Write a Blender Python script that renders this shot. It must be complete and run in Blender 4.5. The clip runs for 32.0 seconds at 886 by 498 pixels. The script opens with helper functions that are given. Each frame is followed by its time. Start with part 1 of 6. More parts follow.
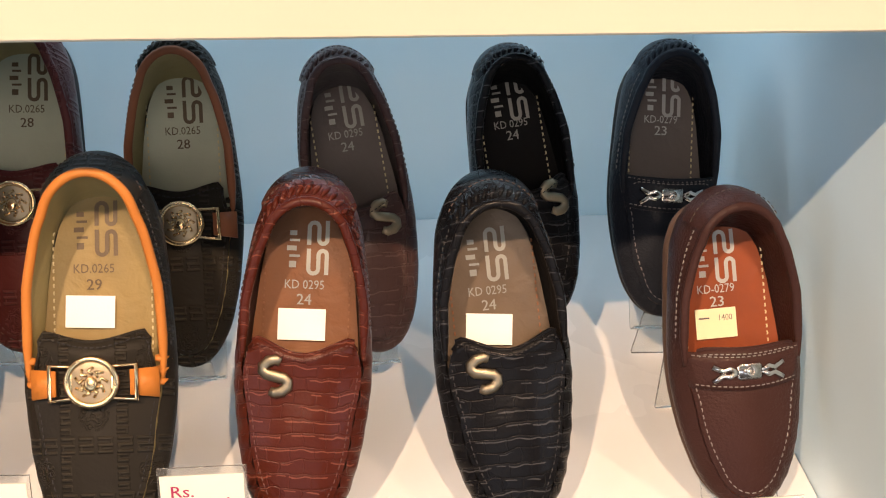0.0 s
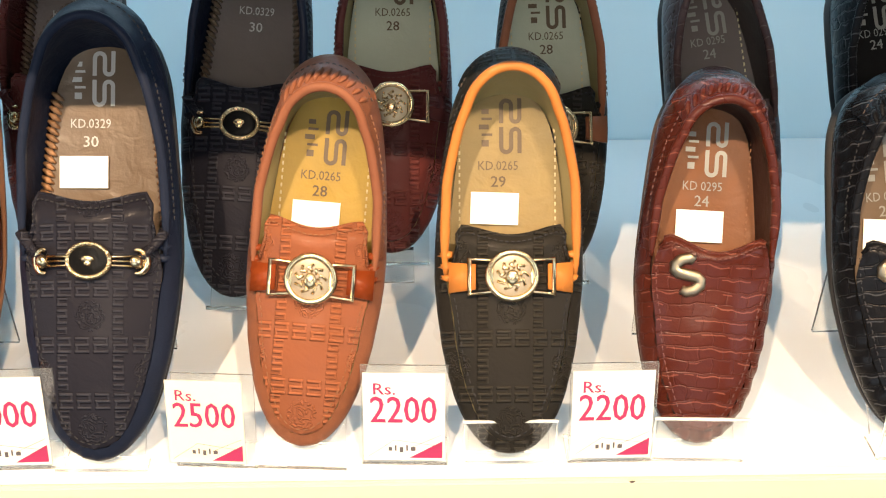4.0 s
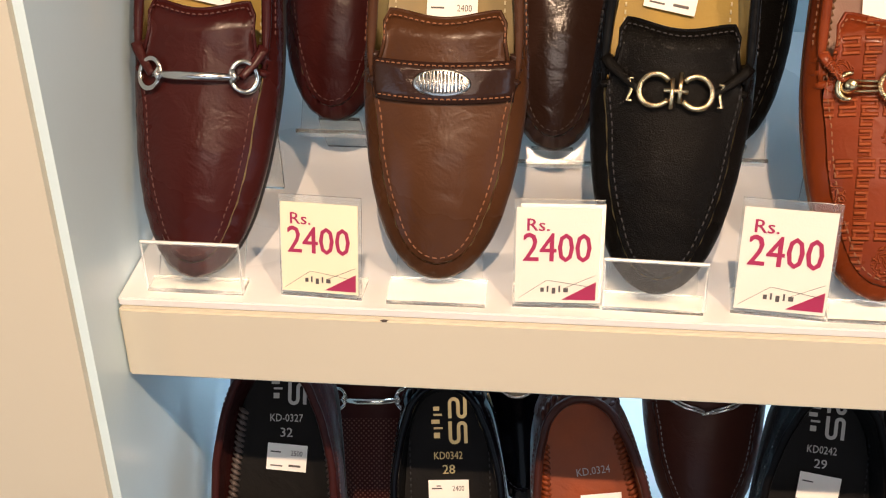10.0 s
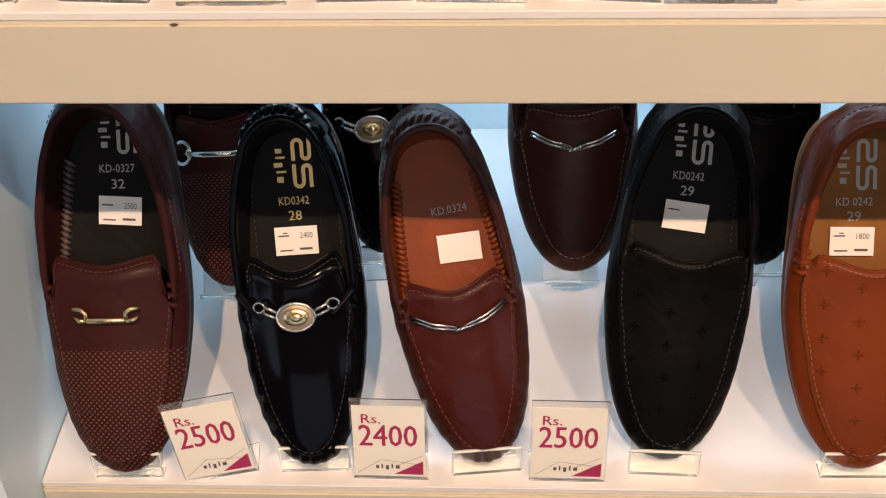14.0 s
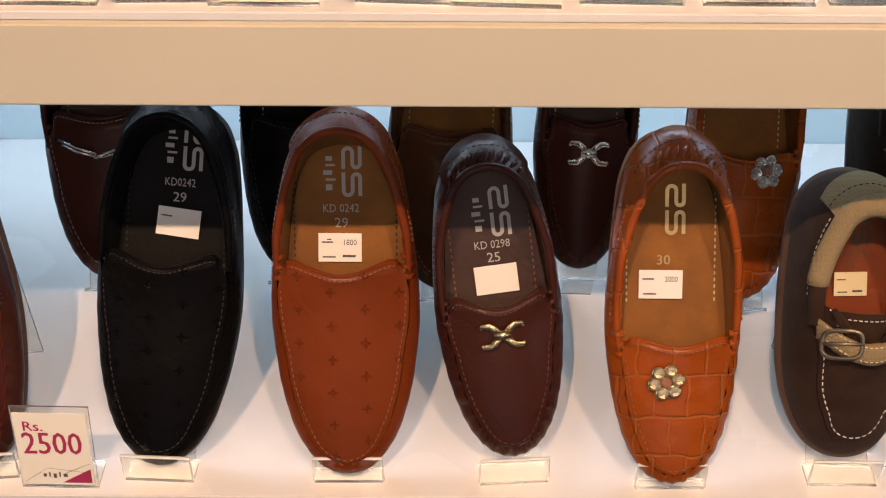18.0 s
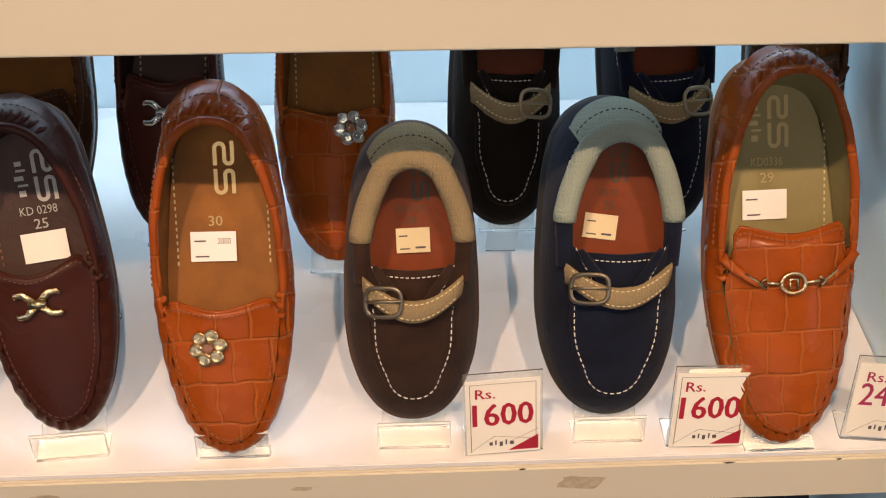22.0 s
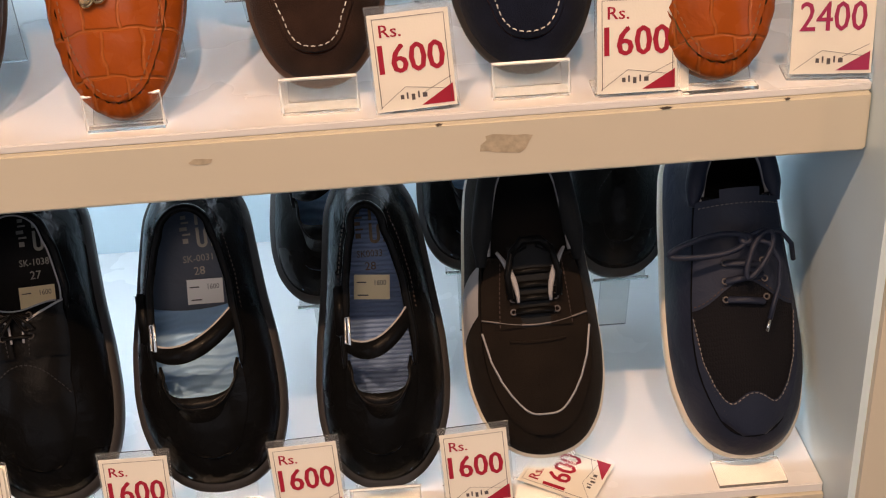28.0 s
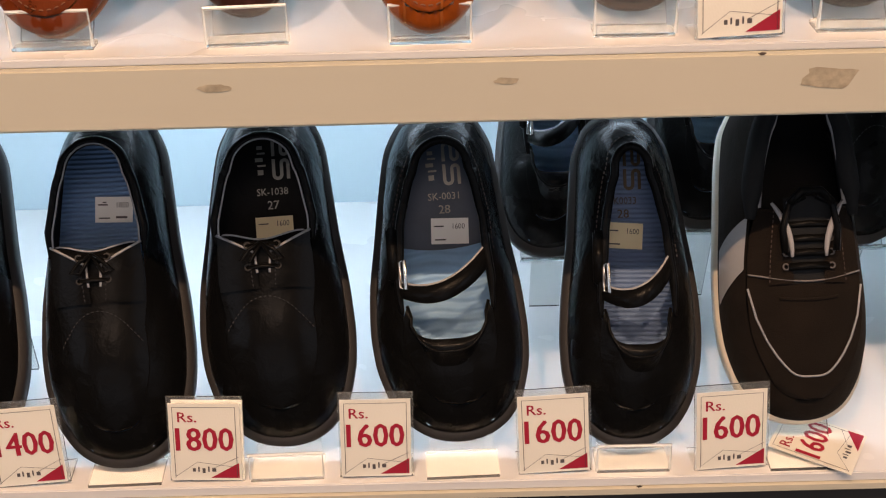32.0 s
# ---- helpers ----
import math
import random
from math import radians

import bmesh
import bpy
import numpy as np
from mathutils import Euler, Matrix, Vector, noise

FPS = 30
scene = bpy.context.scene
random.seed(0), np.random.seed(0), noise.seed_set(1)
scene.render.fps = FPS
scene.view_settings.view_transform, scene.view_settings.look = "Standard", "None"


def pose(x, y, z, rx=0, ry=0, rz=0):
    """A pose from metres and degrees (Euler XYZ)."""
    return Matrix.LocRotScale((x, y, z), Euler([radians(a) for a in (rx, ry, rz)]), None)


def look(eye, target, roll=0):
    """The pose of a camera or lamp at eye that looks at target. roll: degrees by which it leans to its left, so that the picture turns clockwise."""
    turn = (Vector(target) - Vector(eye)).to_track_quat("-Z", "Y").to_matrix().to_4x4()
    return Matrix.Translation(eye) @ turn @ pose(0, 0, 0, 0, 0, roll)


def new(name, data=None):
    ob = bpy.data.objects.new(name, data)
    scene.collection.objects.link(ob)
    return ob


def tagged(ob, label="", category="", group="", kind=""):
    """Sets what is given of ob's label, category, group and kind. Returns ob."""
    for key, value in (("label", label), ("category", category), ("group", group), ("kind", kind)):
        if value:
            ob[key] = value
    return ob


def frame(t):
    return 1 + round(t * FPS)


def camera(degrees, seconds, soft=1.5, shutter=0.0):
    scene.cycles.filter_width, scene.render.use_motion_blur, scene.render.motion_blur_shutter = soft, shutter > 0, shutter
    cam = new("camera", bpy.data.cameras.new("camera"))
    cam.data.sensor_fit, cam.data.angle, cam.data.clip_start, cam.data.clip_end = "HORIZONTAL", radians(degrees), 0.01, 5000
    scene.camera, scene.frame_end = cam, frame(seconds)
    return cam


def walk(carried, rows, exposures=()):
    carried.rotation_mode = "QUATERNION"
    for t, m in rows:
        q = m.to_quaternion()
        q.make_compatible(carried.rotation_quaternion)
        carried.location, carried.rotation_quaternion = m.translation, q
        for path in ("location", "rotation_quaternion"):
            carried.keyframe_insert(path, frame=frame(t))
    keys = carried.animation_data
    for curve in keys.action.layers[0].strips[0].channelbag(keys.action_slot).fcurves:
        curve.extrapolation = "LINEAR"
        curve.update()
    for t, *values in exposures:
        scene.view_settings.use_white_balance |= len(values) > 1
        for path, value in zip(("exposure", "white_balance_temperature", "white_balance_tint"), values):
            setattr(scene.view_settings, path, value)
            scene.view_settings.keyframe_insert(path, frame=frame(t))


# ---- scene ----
cam = camera(39.93, 32.0, soft=1.15)
PATH = [
    (0, (0.7089, -0.4158, 1.6102), (0.7600, 0.1015, 1.3105), 1.28),
    (0.5, (0.7030, -0.4207, 1.6020), (0.7565, 0.0879, 1.2882), 1.73),
    (1, (0.6970, -0.4270, 1.5970), (0.7555, 0.0753, 1.2740), 2.89),
    (1.5, (0.6821, -0.4279, 1.5967), (0.7339, 0.0800, 1.2814), 2.59),
    (2, (0.6666, -0.4242, 1.5975), (0.7174, 0.0813, 1.2783), 3.14),
    (2.5, (0.6508, -0.4205, 1.5990), (0.6810, 0.0866, 1.2797), 2.00),
    (3, (0.6329, -0.4159, 1.5991), (0.6475, 0.0866, 1.2715), 0.54),
    (3.5, (0.6057, -0.4224, 1.5910), (0.6071, 0.0865, 1.2731), -0.45),
    (5.5, (0.3910, -0.3968, 1.5834), (0.4533, 0.0998, 1.2524), 3.22),
    (6, (0.3603, -0.3892, 1.5835), (0.4184, 0.1066, 1.2506), 3.20),
    (6.5, (0.3274, -0.3876, 1.5762), (0.3772, 0.1124, 1.2484), 2.97),
    (7, (0.3011, -0.3854, 1.5771), (0.3316, 0.1158, 1.2487), 2.30),
    (7.5, (0.2789, -0.3807, 1.5772), (0.2931, 0.1201, 1.2470), 1.38),
    (8, (0.2523, -0.3802, 1.5772), (0.2481, 0.1195, 1.2452), 0.55),
    (8.5, (0.2274, -0.3801, 1.5781), (0.2122, 0.1195, 1.2462), 0.85),
    (9, (0.2016, -0.3820, 1.5751), (0.1775, 0.1200, 1.2473), 0.90),
    (9.5, (0.1892, -0.3878, 1.5650), (0.1460, 0.1109, 1.2342), 0.26),
    (10, (0.1856, -0.4268, 1.4950), (0.1354, 0.0819, 1.1809), -0.72),
    (10.5, (0.1948, -0.4325, 1.4791), (0.1508, 0.0670, 1.1495), -0.11),
    (11, (0.1976, -0.4325, 1.4613), (0.1530, 0.0374, 1.0909), -1.13),
    (11.5, (0.1982, -0.4364, 1.4504), (0.1576, 0.0173, 1.0598), -1.14),
    (12, (0.1903, -0.4350, 1.4419), (0.1667, 0.0132, 1.0437), -0.38),
    (12.5, (0.1983, -0.4274, 1.4396), (0.1813, 0.0501, 1.0767), -0.56),
    (13, (0.2006, -0.4184, 1.4286), (0.1857, 0.0475, 1.0509), -0.53),
    (13.5, (0.2140, -0.4129, 1.4256), (0.1941, 0.0497, 1.0441), -1.03),
    (15.5, (0.3325, -0.4120, 1.4190), (0.2990, 0.0480, 1.0330), -2.95),
    (16, (0.3465, -0.4158, 1.4220), (0.3336, 0.0440, 1.0367), -2.15),
    (16.5, (0.3679, -0.4231, 1.4063), (0.3798, 0.0475, 1.0342), -1.01),
    (17, (0.4011, -0.4192, 1.4129), (0.4140, 0.0476, 1.0362), -0.74),
    (17.5, (0.4440, -0.4203, 1.4173), (0.4436, 0.0506, 1.0455), 0.09),
    (18, (0.4818, -0.4153, 1.4165), (0.4781, 0.0543, 1.0430), 0.06),
    (18.5, (0.5427, -0.4143, 1.4195), (0.5380, 0.0571, 1.0484), -0.86),
    (19, (0.5912, -0.4074, 1.4192), (0.5901, 0.0677, 1.0528), -1.62),
    (19.5, (0.6250, -0.4008, 1.4126), (0.6192, 0.0723, 1.0436), -1.53),
    (20, (0.6525, -0.3962, 1.4102), (0.6507, 0.0749, 1.0386), -1.59),
    (20.5, (0.6761, -0.3941, 1.4066), (0.6790, 0.0768, 1.0348), -1.02),
    (21, (0.6999, -0.3852, 1.4092), (0.7347, 0.0812, 1.0334), -0.04),
    (21.5, (0.6910, -0.3904, 1.4000), (0.7367, 0.0757, 1.0251), 1.25),
    (22, (0.6766, -0.4053, 1.3953), (0.7037, 0.0569, 1.0136), 0.75),
    (22.5, (0.6813, -0.4625, 1.3237), (0.6876, 0.0020, 0.9439), 0.41),
    (23, (0.6898, -0.5173, 1.2560), (0.6722, -0.0292, 0.9074), -1.10),
    (23.5, (0.6987, -0.5213, 1.2491), (0.6805, -0.0340, 0.8996), -2.40),
    (24, (0.6991, -0.4732, 1.1970), (0.6756, 0.0179, 0.8531), -3.84),
    (24.5, (0.6980, -0.4905, 1.1885), (0.6818, 0.0091, 0.8566), -4.17),
    (26.5, (0.7089, -0.5011, 1.1761), (0.6887, -0.0016, 0.8444), -5.12),
    (27, (0.7132, -0.5064, 1.1631), (0.7042, 0.0145, 0.8654), -3.13),
    (27.5, (0.7241, -0.5153, 1.1497), (0.7281, 0.0073, 0.8550), -3.23),
    (28, (0.7304, -0.5234, 1.1441), (0.7401, -0.0007, 0.8496), -3.83),
    (28.5, (0.7193, -0.5233, 1.1462), (0.7080, 0.0060, 0.8639), -3.00),
    (29, (0.7039, -0.5181, 1.1567), (0.6768, 0.0045, 0.8631), -2.85),
    (29.5, (0.7037, -0.5145, 1.1463), (0.6801, -0.0045, 0.8311), -3.11),
    (30, (0.7045, -0.5164, 1.1358), (0.6710, -0.0087, 0.8177), -3.78),
    (30.5, (0.6928, -0.5172, 1.1263), (0.6440, -0.0034, 0.8203), -3.73),
    (31, (0.6844, -0.5121, 1.1138), (0.6604, 0.0129, 0.8244), -2.54),
    (31.5, (0.6477, -0.5110, 1.1112), (0.6098, 0.0238, 0.8419), -3.78),
    (32, (0.6002, -0.5086, 1.1032), (0.6003, 0.0163, 0.8125), -1.37),
]
EXPOSURES = [(0.0, -0.60, 6750, 18), (1.0, -0.14, 6550, 15), (2.0, 0.0, 6250, 11), (3.5, -0.06, 6200, 8), (6.0, -0.24, 6800, 13), (9.0, -0.32, 6350, 11), (10.0, -0.85, 6350, 16), (11.0, -1.15, 6600, 20), (12.0, -0.78, 6050, 22),
             (13.0, -1.2, 6400, 20), (16.0, -1.12, 6700, 24), (19.0, -1.38, 7200, 26), (20.0, -1.4, 7150, 25), (22.0, -1.12, 6900, 21), (23.5, -1.25, 7400, 26), (28.0, -1.2, 7200, 26), (32.0, -1.2, 7000, 24)]
walk(cam, [(t, look(eye, target, roll)) for t, eye, target, roll in PATH], EXPOSURES)

# world, shop lights and added fill
world = bpy.data.worlds.new("world")
scene.world = world
world.use_nodes = True
world.node_tree.nodes["Background"].inputs[0].default_value = (0.55, 0.75, 1.0, 1)
world.node_tree.nodes["Background"].inputs[1].default_value = 0.05


def lamp(name, kind, eye, target, watts, color, size=0.1, size_y=None, blend=0.6, angle=120):
    data = bpy.data.lights.new(name, kind)
    data.energy, data.color = watts, color
    if kind == "AREA":
        data.shape, data.size, data.size_y = "RECTANGLE", size, size_y or size
    else:
        data.shadow_soft_size = size
    if kind == "SPOT":
        data.spot_size, data.spot_blend = radians(angle), blend
    ob = new(name, data)
    ob.matrix_world = look(eye, target)
    return ob


WARM, COOL = (1.0, 0.71, 0.45), (0.68, 0.85, 1.0)
for lx, watts in ((-0.75, 60), (0.20, 215), (0.88, 150), (1.75, 75)):
    lamp("ceiling_spot", "SPOT", (lx, -1.10, 2.74), (lx * 0.4 + 0.28, 0.05, 1.22), watts, WARM, 0.016, angle=64, blend=0.8)
lamp("ceiling_panel", "AREA", (0.5, -2.4, 2.65), (0.48, 0.2, 1.0), 34, (1.0, 0.86, 0.72), 1.5, 0.5)
# added cool fill from the front, standing for the shop's ambient light
lamp("shop_window", "AREA", (0.4, -3.6, 1.0), (0.45, 0.2, 0.95), 36, COOL, 3.6, 1.6)
# added cool fill from both sides; no windows are known there
for wx in (-2.6, 3.5):
    lamp("side_window", "AREA", (wx, -1.9, 1.8), (0.47, 0.15, 1.0), 30, COOL, 1.9, 1.4)
# cool strip lights under the shelf boards
for sz, sx, sy, watts, span in ((1.4565, 0.4729, 0.235, 0.95, 0.90), (1.1575, 0.4729, 0.235, 3.5, 0.90), (0.8853, 0.55, 0.20, 3.3, 0.74)):
    lamp("shelf_strip_light", "AREA", (sx, sy, sz), (sx, sy + 0.0001, sz - 0.3), watts, (0.58, 0.83, 1.0), span, 0.02)

# ---- materials ----


def mat(name, color, rough=0.5, metal=0.0, spec=0.35, coat=0.0, vary=0.12, vscale=18, grain=0.15, gscale=900, trans=0.0, ior=1.45, sheen=0.0):
    """A surface with large patches, fine grain and a fine relief."""
    m = bpy.data.materials.new(name)
    m.use_nodes = True
    t = m.node_tree
    b = t.nodes["Principled BSDF"]
    b.inputs["Roughness"].default_value, b.inputs["Metallic"].default_value = rough, metal
    b.inputs["Specular IOR Level"].default_value, b.inputs["Coat Weight"].default_value = spec, coat * 0.25
    b.inputs["Coat Roughness"].default_value = 0.12
    b.inputs["Transmission Weight"].default_value, b.inputs["IOR"].default_value = trans, ior
    b.inputs["Sheen Weight"].default_value = sheen
    co = t.nodes.new("ShaderNodeTexCoord")
    n1, n2 = t.nodes.new("ShaderNodeTexNoise"), t.nodes.new("ShaderNodeTexNoise")
    n1.inputs["Scale"].default_value, n2.inputs["Scale"].default_value = vscale, gscale
    n1.inputs["Detail"].default_value, n2.inputs["Detail"].default_value = 4, 3
    for n in (n1, n2):
        t.links.new(co.outputs["Object"], n.inputs["Vector"])
    ramp = t.nodes.new("ShaderNodeMapRange")
    ramp.inputs[1].default_value, ramp.inputs[2].default_value = 0.3, 0.7
    ramp.inputs[3].default_value, ramp.inputs[4].default_value = 1 - vary, 1 + vary
    t.links.new(n1.outputs["Fac"], ramp.inputs[0])
    hsv = t.nodes.new("ShaderNodeHueSaturation")
    hsv.inputs["Color"].default_value = (*color, 1)
    t.links.new(ramp.outputs[0], hsv.inputs["Value"])
    t.links.new(hsv.outputs[0], b.inputs["Base Color"])
    bump = t.nodes.new("ShaderNodeBump")
    bump.inputs["Strength"].default_value, bump.inputs["Distance"].default_value = grain, 0.0006
    t.links.new(n2.outputs["Fac"], bump.inputs["Height"])
    t.links.new(bump.outputs[0], b.inputs["Normal"])
    rr = t.nodes.new("ShaderNodeMapRange")
    rr.inputs[1].default_value, rr.inputs[2].default_value = 0.3, 0.7
    rr.inputs[3].default_value, rr.inputs[4].default_value = max(rough - 0.07, 0.02), min(rough + 0.07, 1)
    t.links.new(n1.outputs["Fac"], rr.inputs[0])
    t.links.new(rr.outputs[0], b.inputs["Roughness"])
    return m


def math_node(t, op, a, b=None):
    n = t.nodes.new("ShaderNodeMath")
    n.operation = op
    for k, v in enumerate((a, b)):
        if v is None:
            continue
        if isinstance(v, (int, float)):
            n.inputs[k].default_value = v
        else:
            t.links.new(v, n.inputs[k])
    return n.outputs[0]


def relief(m, kind, depth=0.0008, strength=0.8, tint=None):
    """Adds an embossed pattern, in the shoe's own measures, below the fine grain."""
    t = m.node_tree
    fine = next(n for n in t.nodes if n.bl_idname == "ShaderNodeBump")
    co = next(n for n in t.nodes if n.bl_idname == "ShaderNodeTexCoord")
    sep = t.nodes.new("ShaderNodeSeparateXYZ")
    t.links.new(co.outputs["Object"], sep.inputs[0])
    x, y = sep.outputs[0], sep.outputs[1]
    if kind == "weave":
        warp = t.nodes.new("ShaderNodeMapping")
        warp.inputs["Scale"].default_value = (700, 380, 300)
        v = t.nodes.new("ShaderNodeTexVoronoi")
        v.feature, v.voronoi_dimensions = "DISTANCE_TO_EDGE", "2D"
        v.inputs["Scale"].default_value = 1
        v.inputs["Randomness"].default_value = 0.5
        t.links.new(co.outputs["Object"], warp.inputs[0])
        t.links.new(warp.outputs[0], v.inputs["Vector"])
        h = math_node(t, "MINIMUM", math_node(t, "MULTIPLY", v.outputs["Distance"], 4.0), 1.0)
    elif kind in ("bigcroc", "croc"):
        big = kind == "bigcroc"
        br = t.nodes.new("ShaderNodeTexBrick")
        br.inputs["Scale"].default_value = 1
        br.inputs["Brick Width"].default_value, br.inputs["Row Height"].default_value = (0.017, 0.021) if big else (0.0105, 0.0062)
        br.inputs["Mortar Size"].default_value, br.inputs["Mortar Smooth"].default_value = 0.0009 if big else 0.0004, 0.6
        ns = t.nodes.new("ShaderNodeTexNoise")
        ns.inputs["Scale"].default_value = 55 if big else 75
        mixv = t.nodes.new("ShaderNodeVectorMath")
        mixv.operation = "MULTIPLY_ADD"
        mixv.inputs[1].default_value = (0.006, 0.006, 0) if big else (0.007, 0.0075, 0)
        t.links.new(co.outputs["Object"], ns.inputs["Vector"])
        t.links.new(ns.outputs["Color"], mixv.inputs[0])
        t.links.new(co.outputs["Object"], mixv.inputs[2])
        t.links.new(mixv.outputs[0], br.inputs["Vector"])
        h = math_node(t, "SUBTRACT", 1.0, br.outputs["Fac"])
        if not big:
            # broken cross creases, a mask for their painted pale glints
            sp = t.nodes.new("ShaderNodeSeparateXYZ")
            t.links.new(mixv.outputs[0], sp.inputs[0])
            fy = math_node(t, "FRACT", math_node(t, "DIVIDE", math_node(t, "ADD", sp.outputs[1], 1.0), 0.0062))
            run = math_node(t, "LESS_THAN", fy, 0.09)
            part_on = math_node(t, "GREATER_THAN", ns.outputs["Fac"], 0.47)
            crease = math_node(t, "MULTIPLY", run, part_on)
    elif kind == "key":
        # bands of hooked strokes round plain squares, every other square with a worn round stamp
        step = 0.0250
        wrap = lambda v, size: math_node(t, "MULTIPLY", math_node(t, "FRACT", math_node(t, "DIVIDE", math_node(t, "ADD", v, 4.3), size)), size)
        soft = lambda v, k: math_node(t, "MAXIMUM", math_node(t, "MINIMUM", math_node(t, "MULTIPLY", v, k), 1.0), 0.0)
        inside = lambda v, half, k: soft(math_node(t, "SUBTRACT", half, math_node(t, "ABSOLUTE", v)), k)
        off = lambda v, c: math_node(t, "SUBTRACT", v, c)

        def hooks(gx, gy, w, tall):
            """One stroke folded like an S in a cell of w by tall."""
            marks = None
            for k, c in enumerate((0.13, 0.46, 0.79)):
                bar = math_node(t, "MULTIPLY", inside(off(gy, tall * c), 0.00082, 2600.0), inside(off(gx, w * 0.5), w * 0.42, 2500.0))
                marks = bar if marks is None else math_node(t, "MAXIMUM", marks, bar)
            for c, m in ((0.20, 0.30), (0.80, 0.62)):
                link = math_node(t, "MULTIPLY", inside(off(gx, w * c), 0.00070, 2600.0), inside(off(gy, tall * m), tall * 0.17, 2500.0))
                marks = math_node(t, "MAXIMUM", marks, math_node(t, "MULTIPLY", link, 0.7))
            return marks

        xs, ys = math_node(t, "ADD", x, step * 0.5 + 0.0034 - 4.3 % step), math_node(t, "ADD", y, 0.0)
        fx, fy = wrap(xs, step), wrap(ys, step)
        level = math_node(t, "LESS_THAN", fy, 0.0090)
        upright = math_node(t, "MULTIPLY", math_node(t, "LESS_THAN", fx, 0.0070), math_node(t, "SUBTRACT", 1.0, level))
        across = hooks(wrap(fx, step / 3), fy, step / 3, 0.0090)
        along = hooks(fx, wrap(off(fy, 0.0090), 0.0080), 0.0062, 0.0080)
        h = math_node(t, "MAXIMUM", math_node(t, "MULTIPLY", level, across), math_node(t, "MULTIPLY", upright, along))
        cx, cy = math_node(t, "FLOOR", math_node(t, "DIVIDE", math_node(t, "ADD", xs, 4.3), step)), math_node(t, "FLOOR", math_node(t, "DIVIDE", math_node(t, "ADD", ys, 4.3), step))
        dx, dy = math_node(t, "SUBTRACT", fx, 0.0160), math_node(t, "SUBTRACT", fy, 0.0170)
        far = math_node(t, "SQRT", math_node(t, "ADD", math_node(t, "MULTIPLY", dx, dx), math_node(t, "MULTIPLY", dy, dy)))
        curl = t.nodes.new("ShaderNodeTexNoise")
        curl.inputs["Scale"].default_value, curl.inputs["Detail"].default_value = 330, 1
        t.links.new(co.outputs["Object"], curl.inputs["Vector"])
        line = inside(math_node(t, "SUBTRACT", wrap(math_node(t, "ADD", math_node(t, "MULTIPLY", curl.outputs["Fac"], 0.009), far), 0.0022), 0.0011), 0.0005, 2500.0)
        stamp = math_node(t, "MULTIPLY", math_node(t, "LESS_THAN", far, 0.0068), math_node(t, "MULTIPLY", line, math_node(t, "MODULO", math_node(t, "ADD", cx, cy), 2.0)))
        h = math_node(t, "MAXIMUM", h, math_node(t, "MULTIPLY", stamp, 0.7))
    elif kind == "dots":
        fx = math_node(t, "FRACT", math_node(t, "MULTIPLY", math_node(t, "ADD", math_node(t, "ADD", x, y), 1), 330))
        fy = math_node(t, "FRACT", math_node(t, "MULTIPLY", math_node(t, "ADD", math_node(t, "SUBTRACT", x, y), 1), 330))
        d = math_node(t, "ADD", math_node(t, "POWER", math_node(t, "SUBTRACT", fx, 0.5), 2.0), math_node(t, "POWER", math_node(t, "SUBTRACT", fy, 0.5), 2.0))
        h = math_node(t, "MULTIPLY", math_node(t, "LESS_THAN", d, 0.07), math_node(t, "LESS_THAN", y, 0.068))
    elif kind == "pricks":
        fx = math_node(t, "FRACT", math_node(t, "DIVIDE", math_node(t, "ADD", x, 1.0), 0.017))
        fy = math_node(t, "FRACT", math_node(t, "ADD", math_node(t, "DIVIDE", math_node(t, "ADD", y, 1.0), 0.017), math_node(t, "MULTIPLY", math_node(t, "FLOOR", math_node(t, "DIVIDE", math_node(t, "ADD", x, 1.0), 0.017)), 0.5)))
        ax, ay = math_node(t, "ABSOLUTE", math_node(t, "SUBTRACT", fx, 0.5)), math_node(t, "ABSOLUTE", math_node(t, "SUBTRACT", fy, 0.5))
        near = math_node(t, "LESS_THAN", math_node(t, "ADD", ax, ay), 0.16)
        arm = math_node(t, "LESS_THAN", math_node(t, "MINIMUM", ax, ay), 0.035)
        gap = math_node(t, "GREATER_THAN", math_node(t, "FRACT", math_node(t, "MULTIPLY", math_node(t, "MAXIMUM", ax, ay), 14.0)), 0.45)
        h = math_node(t, "SUBTRACT", 1.0, math_node(t, "MULTIPLY", near, math_node(t, "MULTIPLY", arm, gap)))
    else:
        # ribs across the sole
        h = math_node(t, "SINE", math_node(t, "ADD", math_node(t, "MULTIPLY", y, 2400.0 if kind == "ribs" else 1100.0), math_node(t, "SINE", math_node(t, "MULTIPLY", x, 60.0 if kind == "ribs" else 190.0))))
    bump = t.nodes.new("ShaderNodeBump")
    bump.inputs["Strength"].default_value, bump.inputs["Distance"].default_value = strength, depth
    t.links.new(h, bump.inputs["Height"])
    bump.inputs["Filter Width"].default_value = 1.0
    t.links.new(bump.outputs[0], fine.inputs["Normal"])
    # on key and croc the tint paints relief highlights into the colour
    if tint:
        if kind == "croc":
            h = math_node(t, "MULTIPLY", crease, 0.7)
        if kind == "bigcroc":
            h = math_node(t, "MULTIPLY", math_node(t, "SUBTRACT", 1.0, h), 0.45)
        if kind == "key":
            h = math_node(t, "MULTIPLY", h, 0.27)
        b = t.nodes["Principled BSDF"]
        hsv = next(n for n in t.nodes if n.bl_idname == "ShaderNodeHueSaturation")
        mix = t.nodes.new("ShaderNodeMix")
        mix.data_type = "RGBA"
        t.links.new(math_node(t, "MINIMUM", math_node(t, "MAXIMUM", h, 0.0), 1.0), mix.inputs["Factor"])
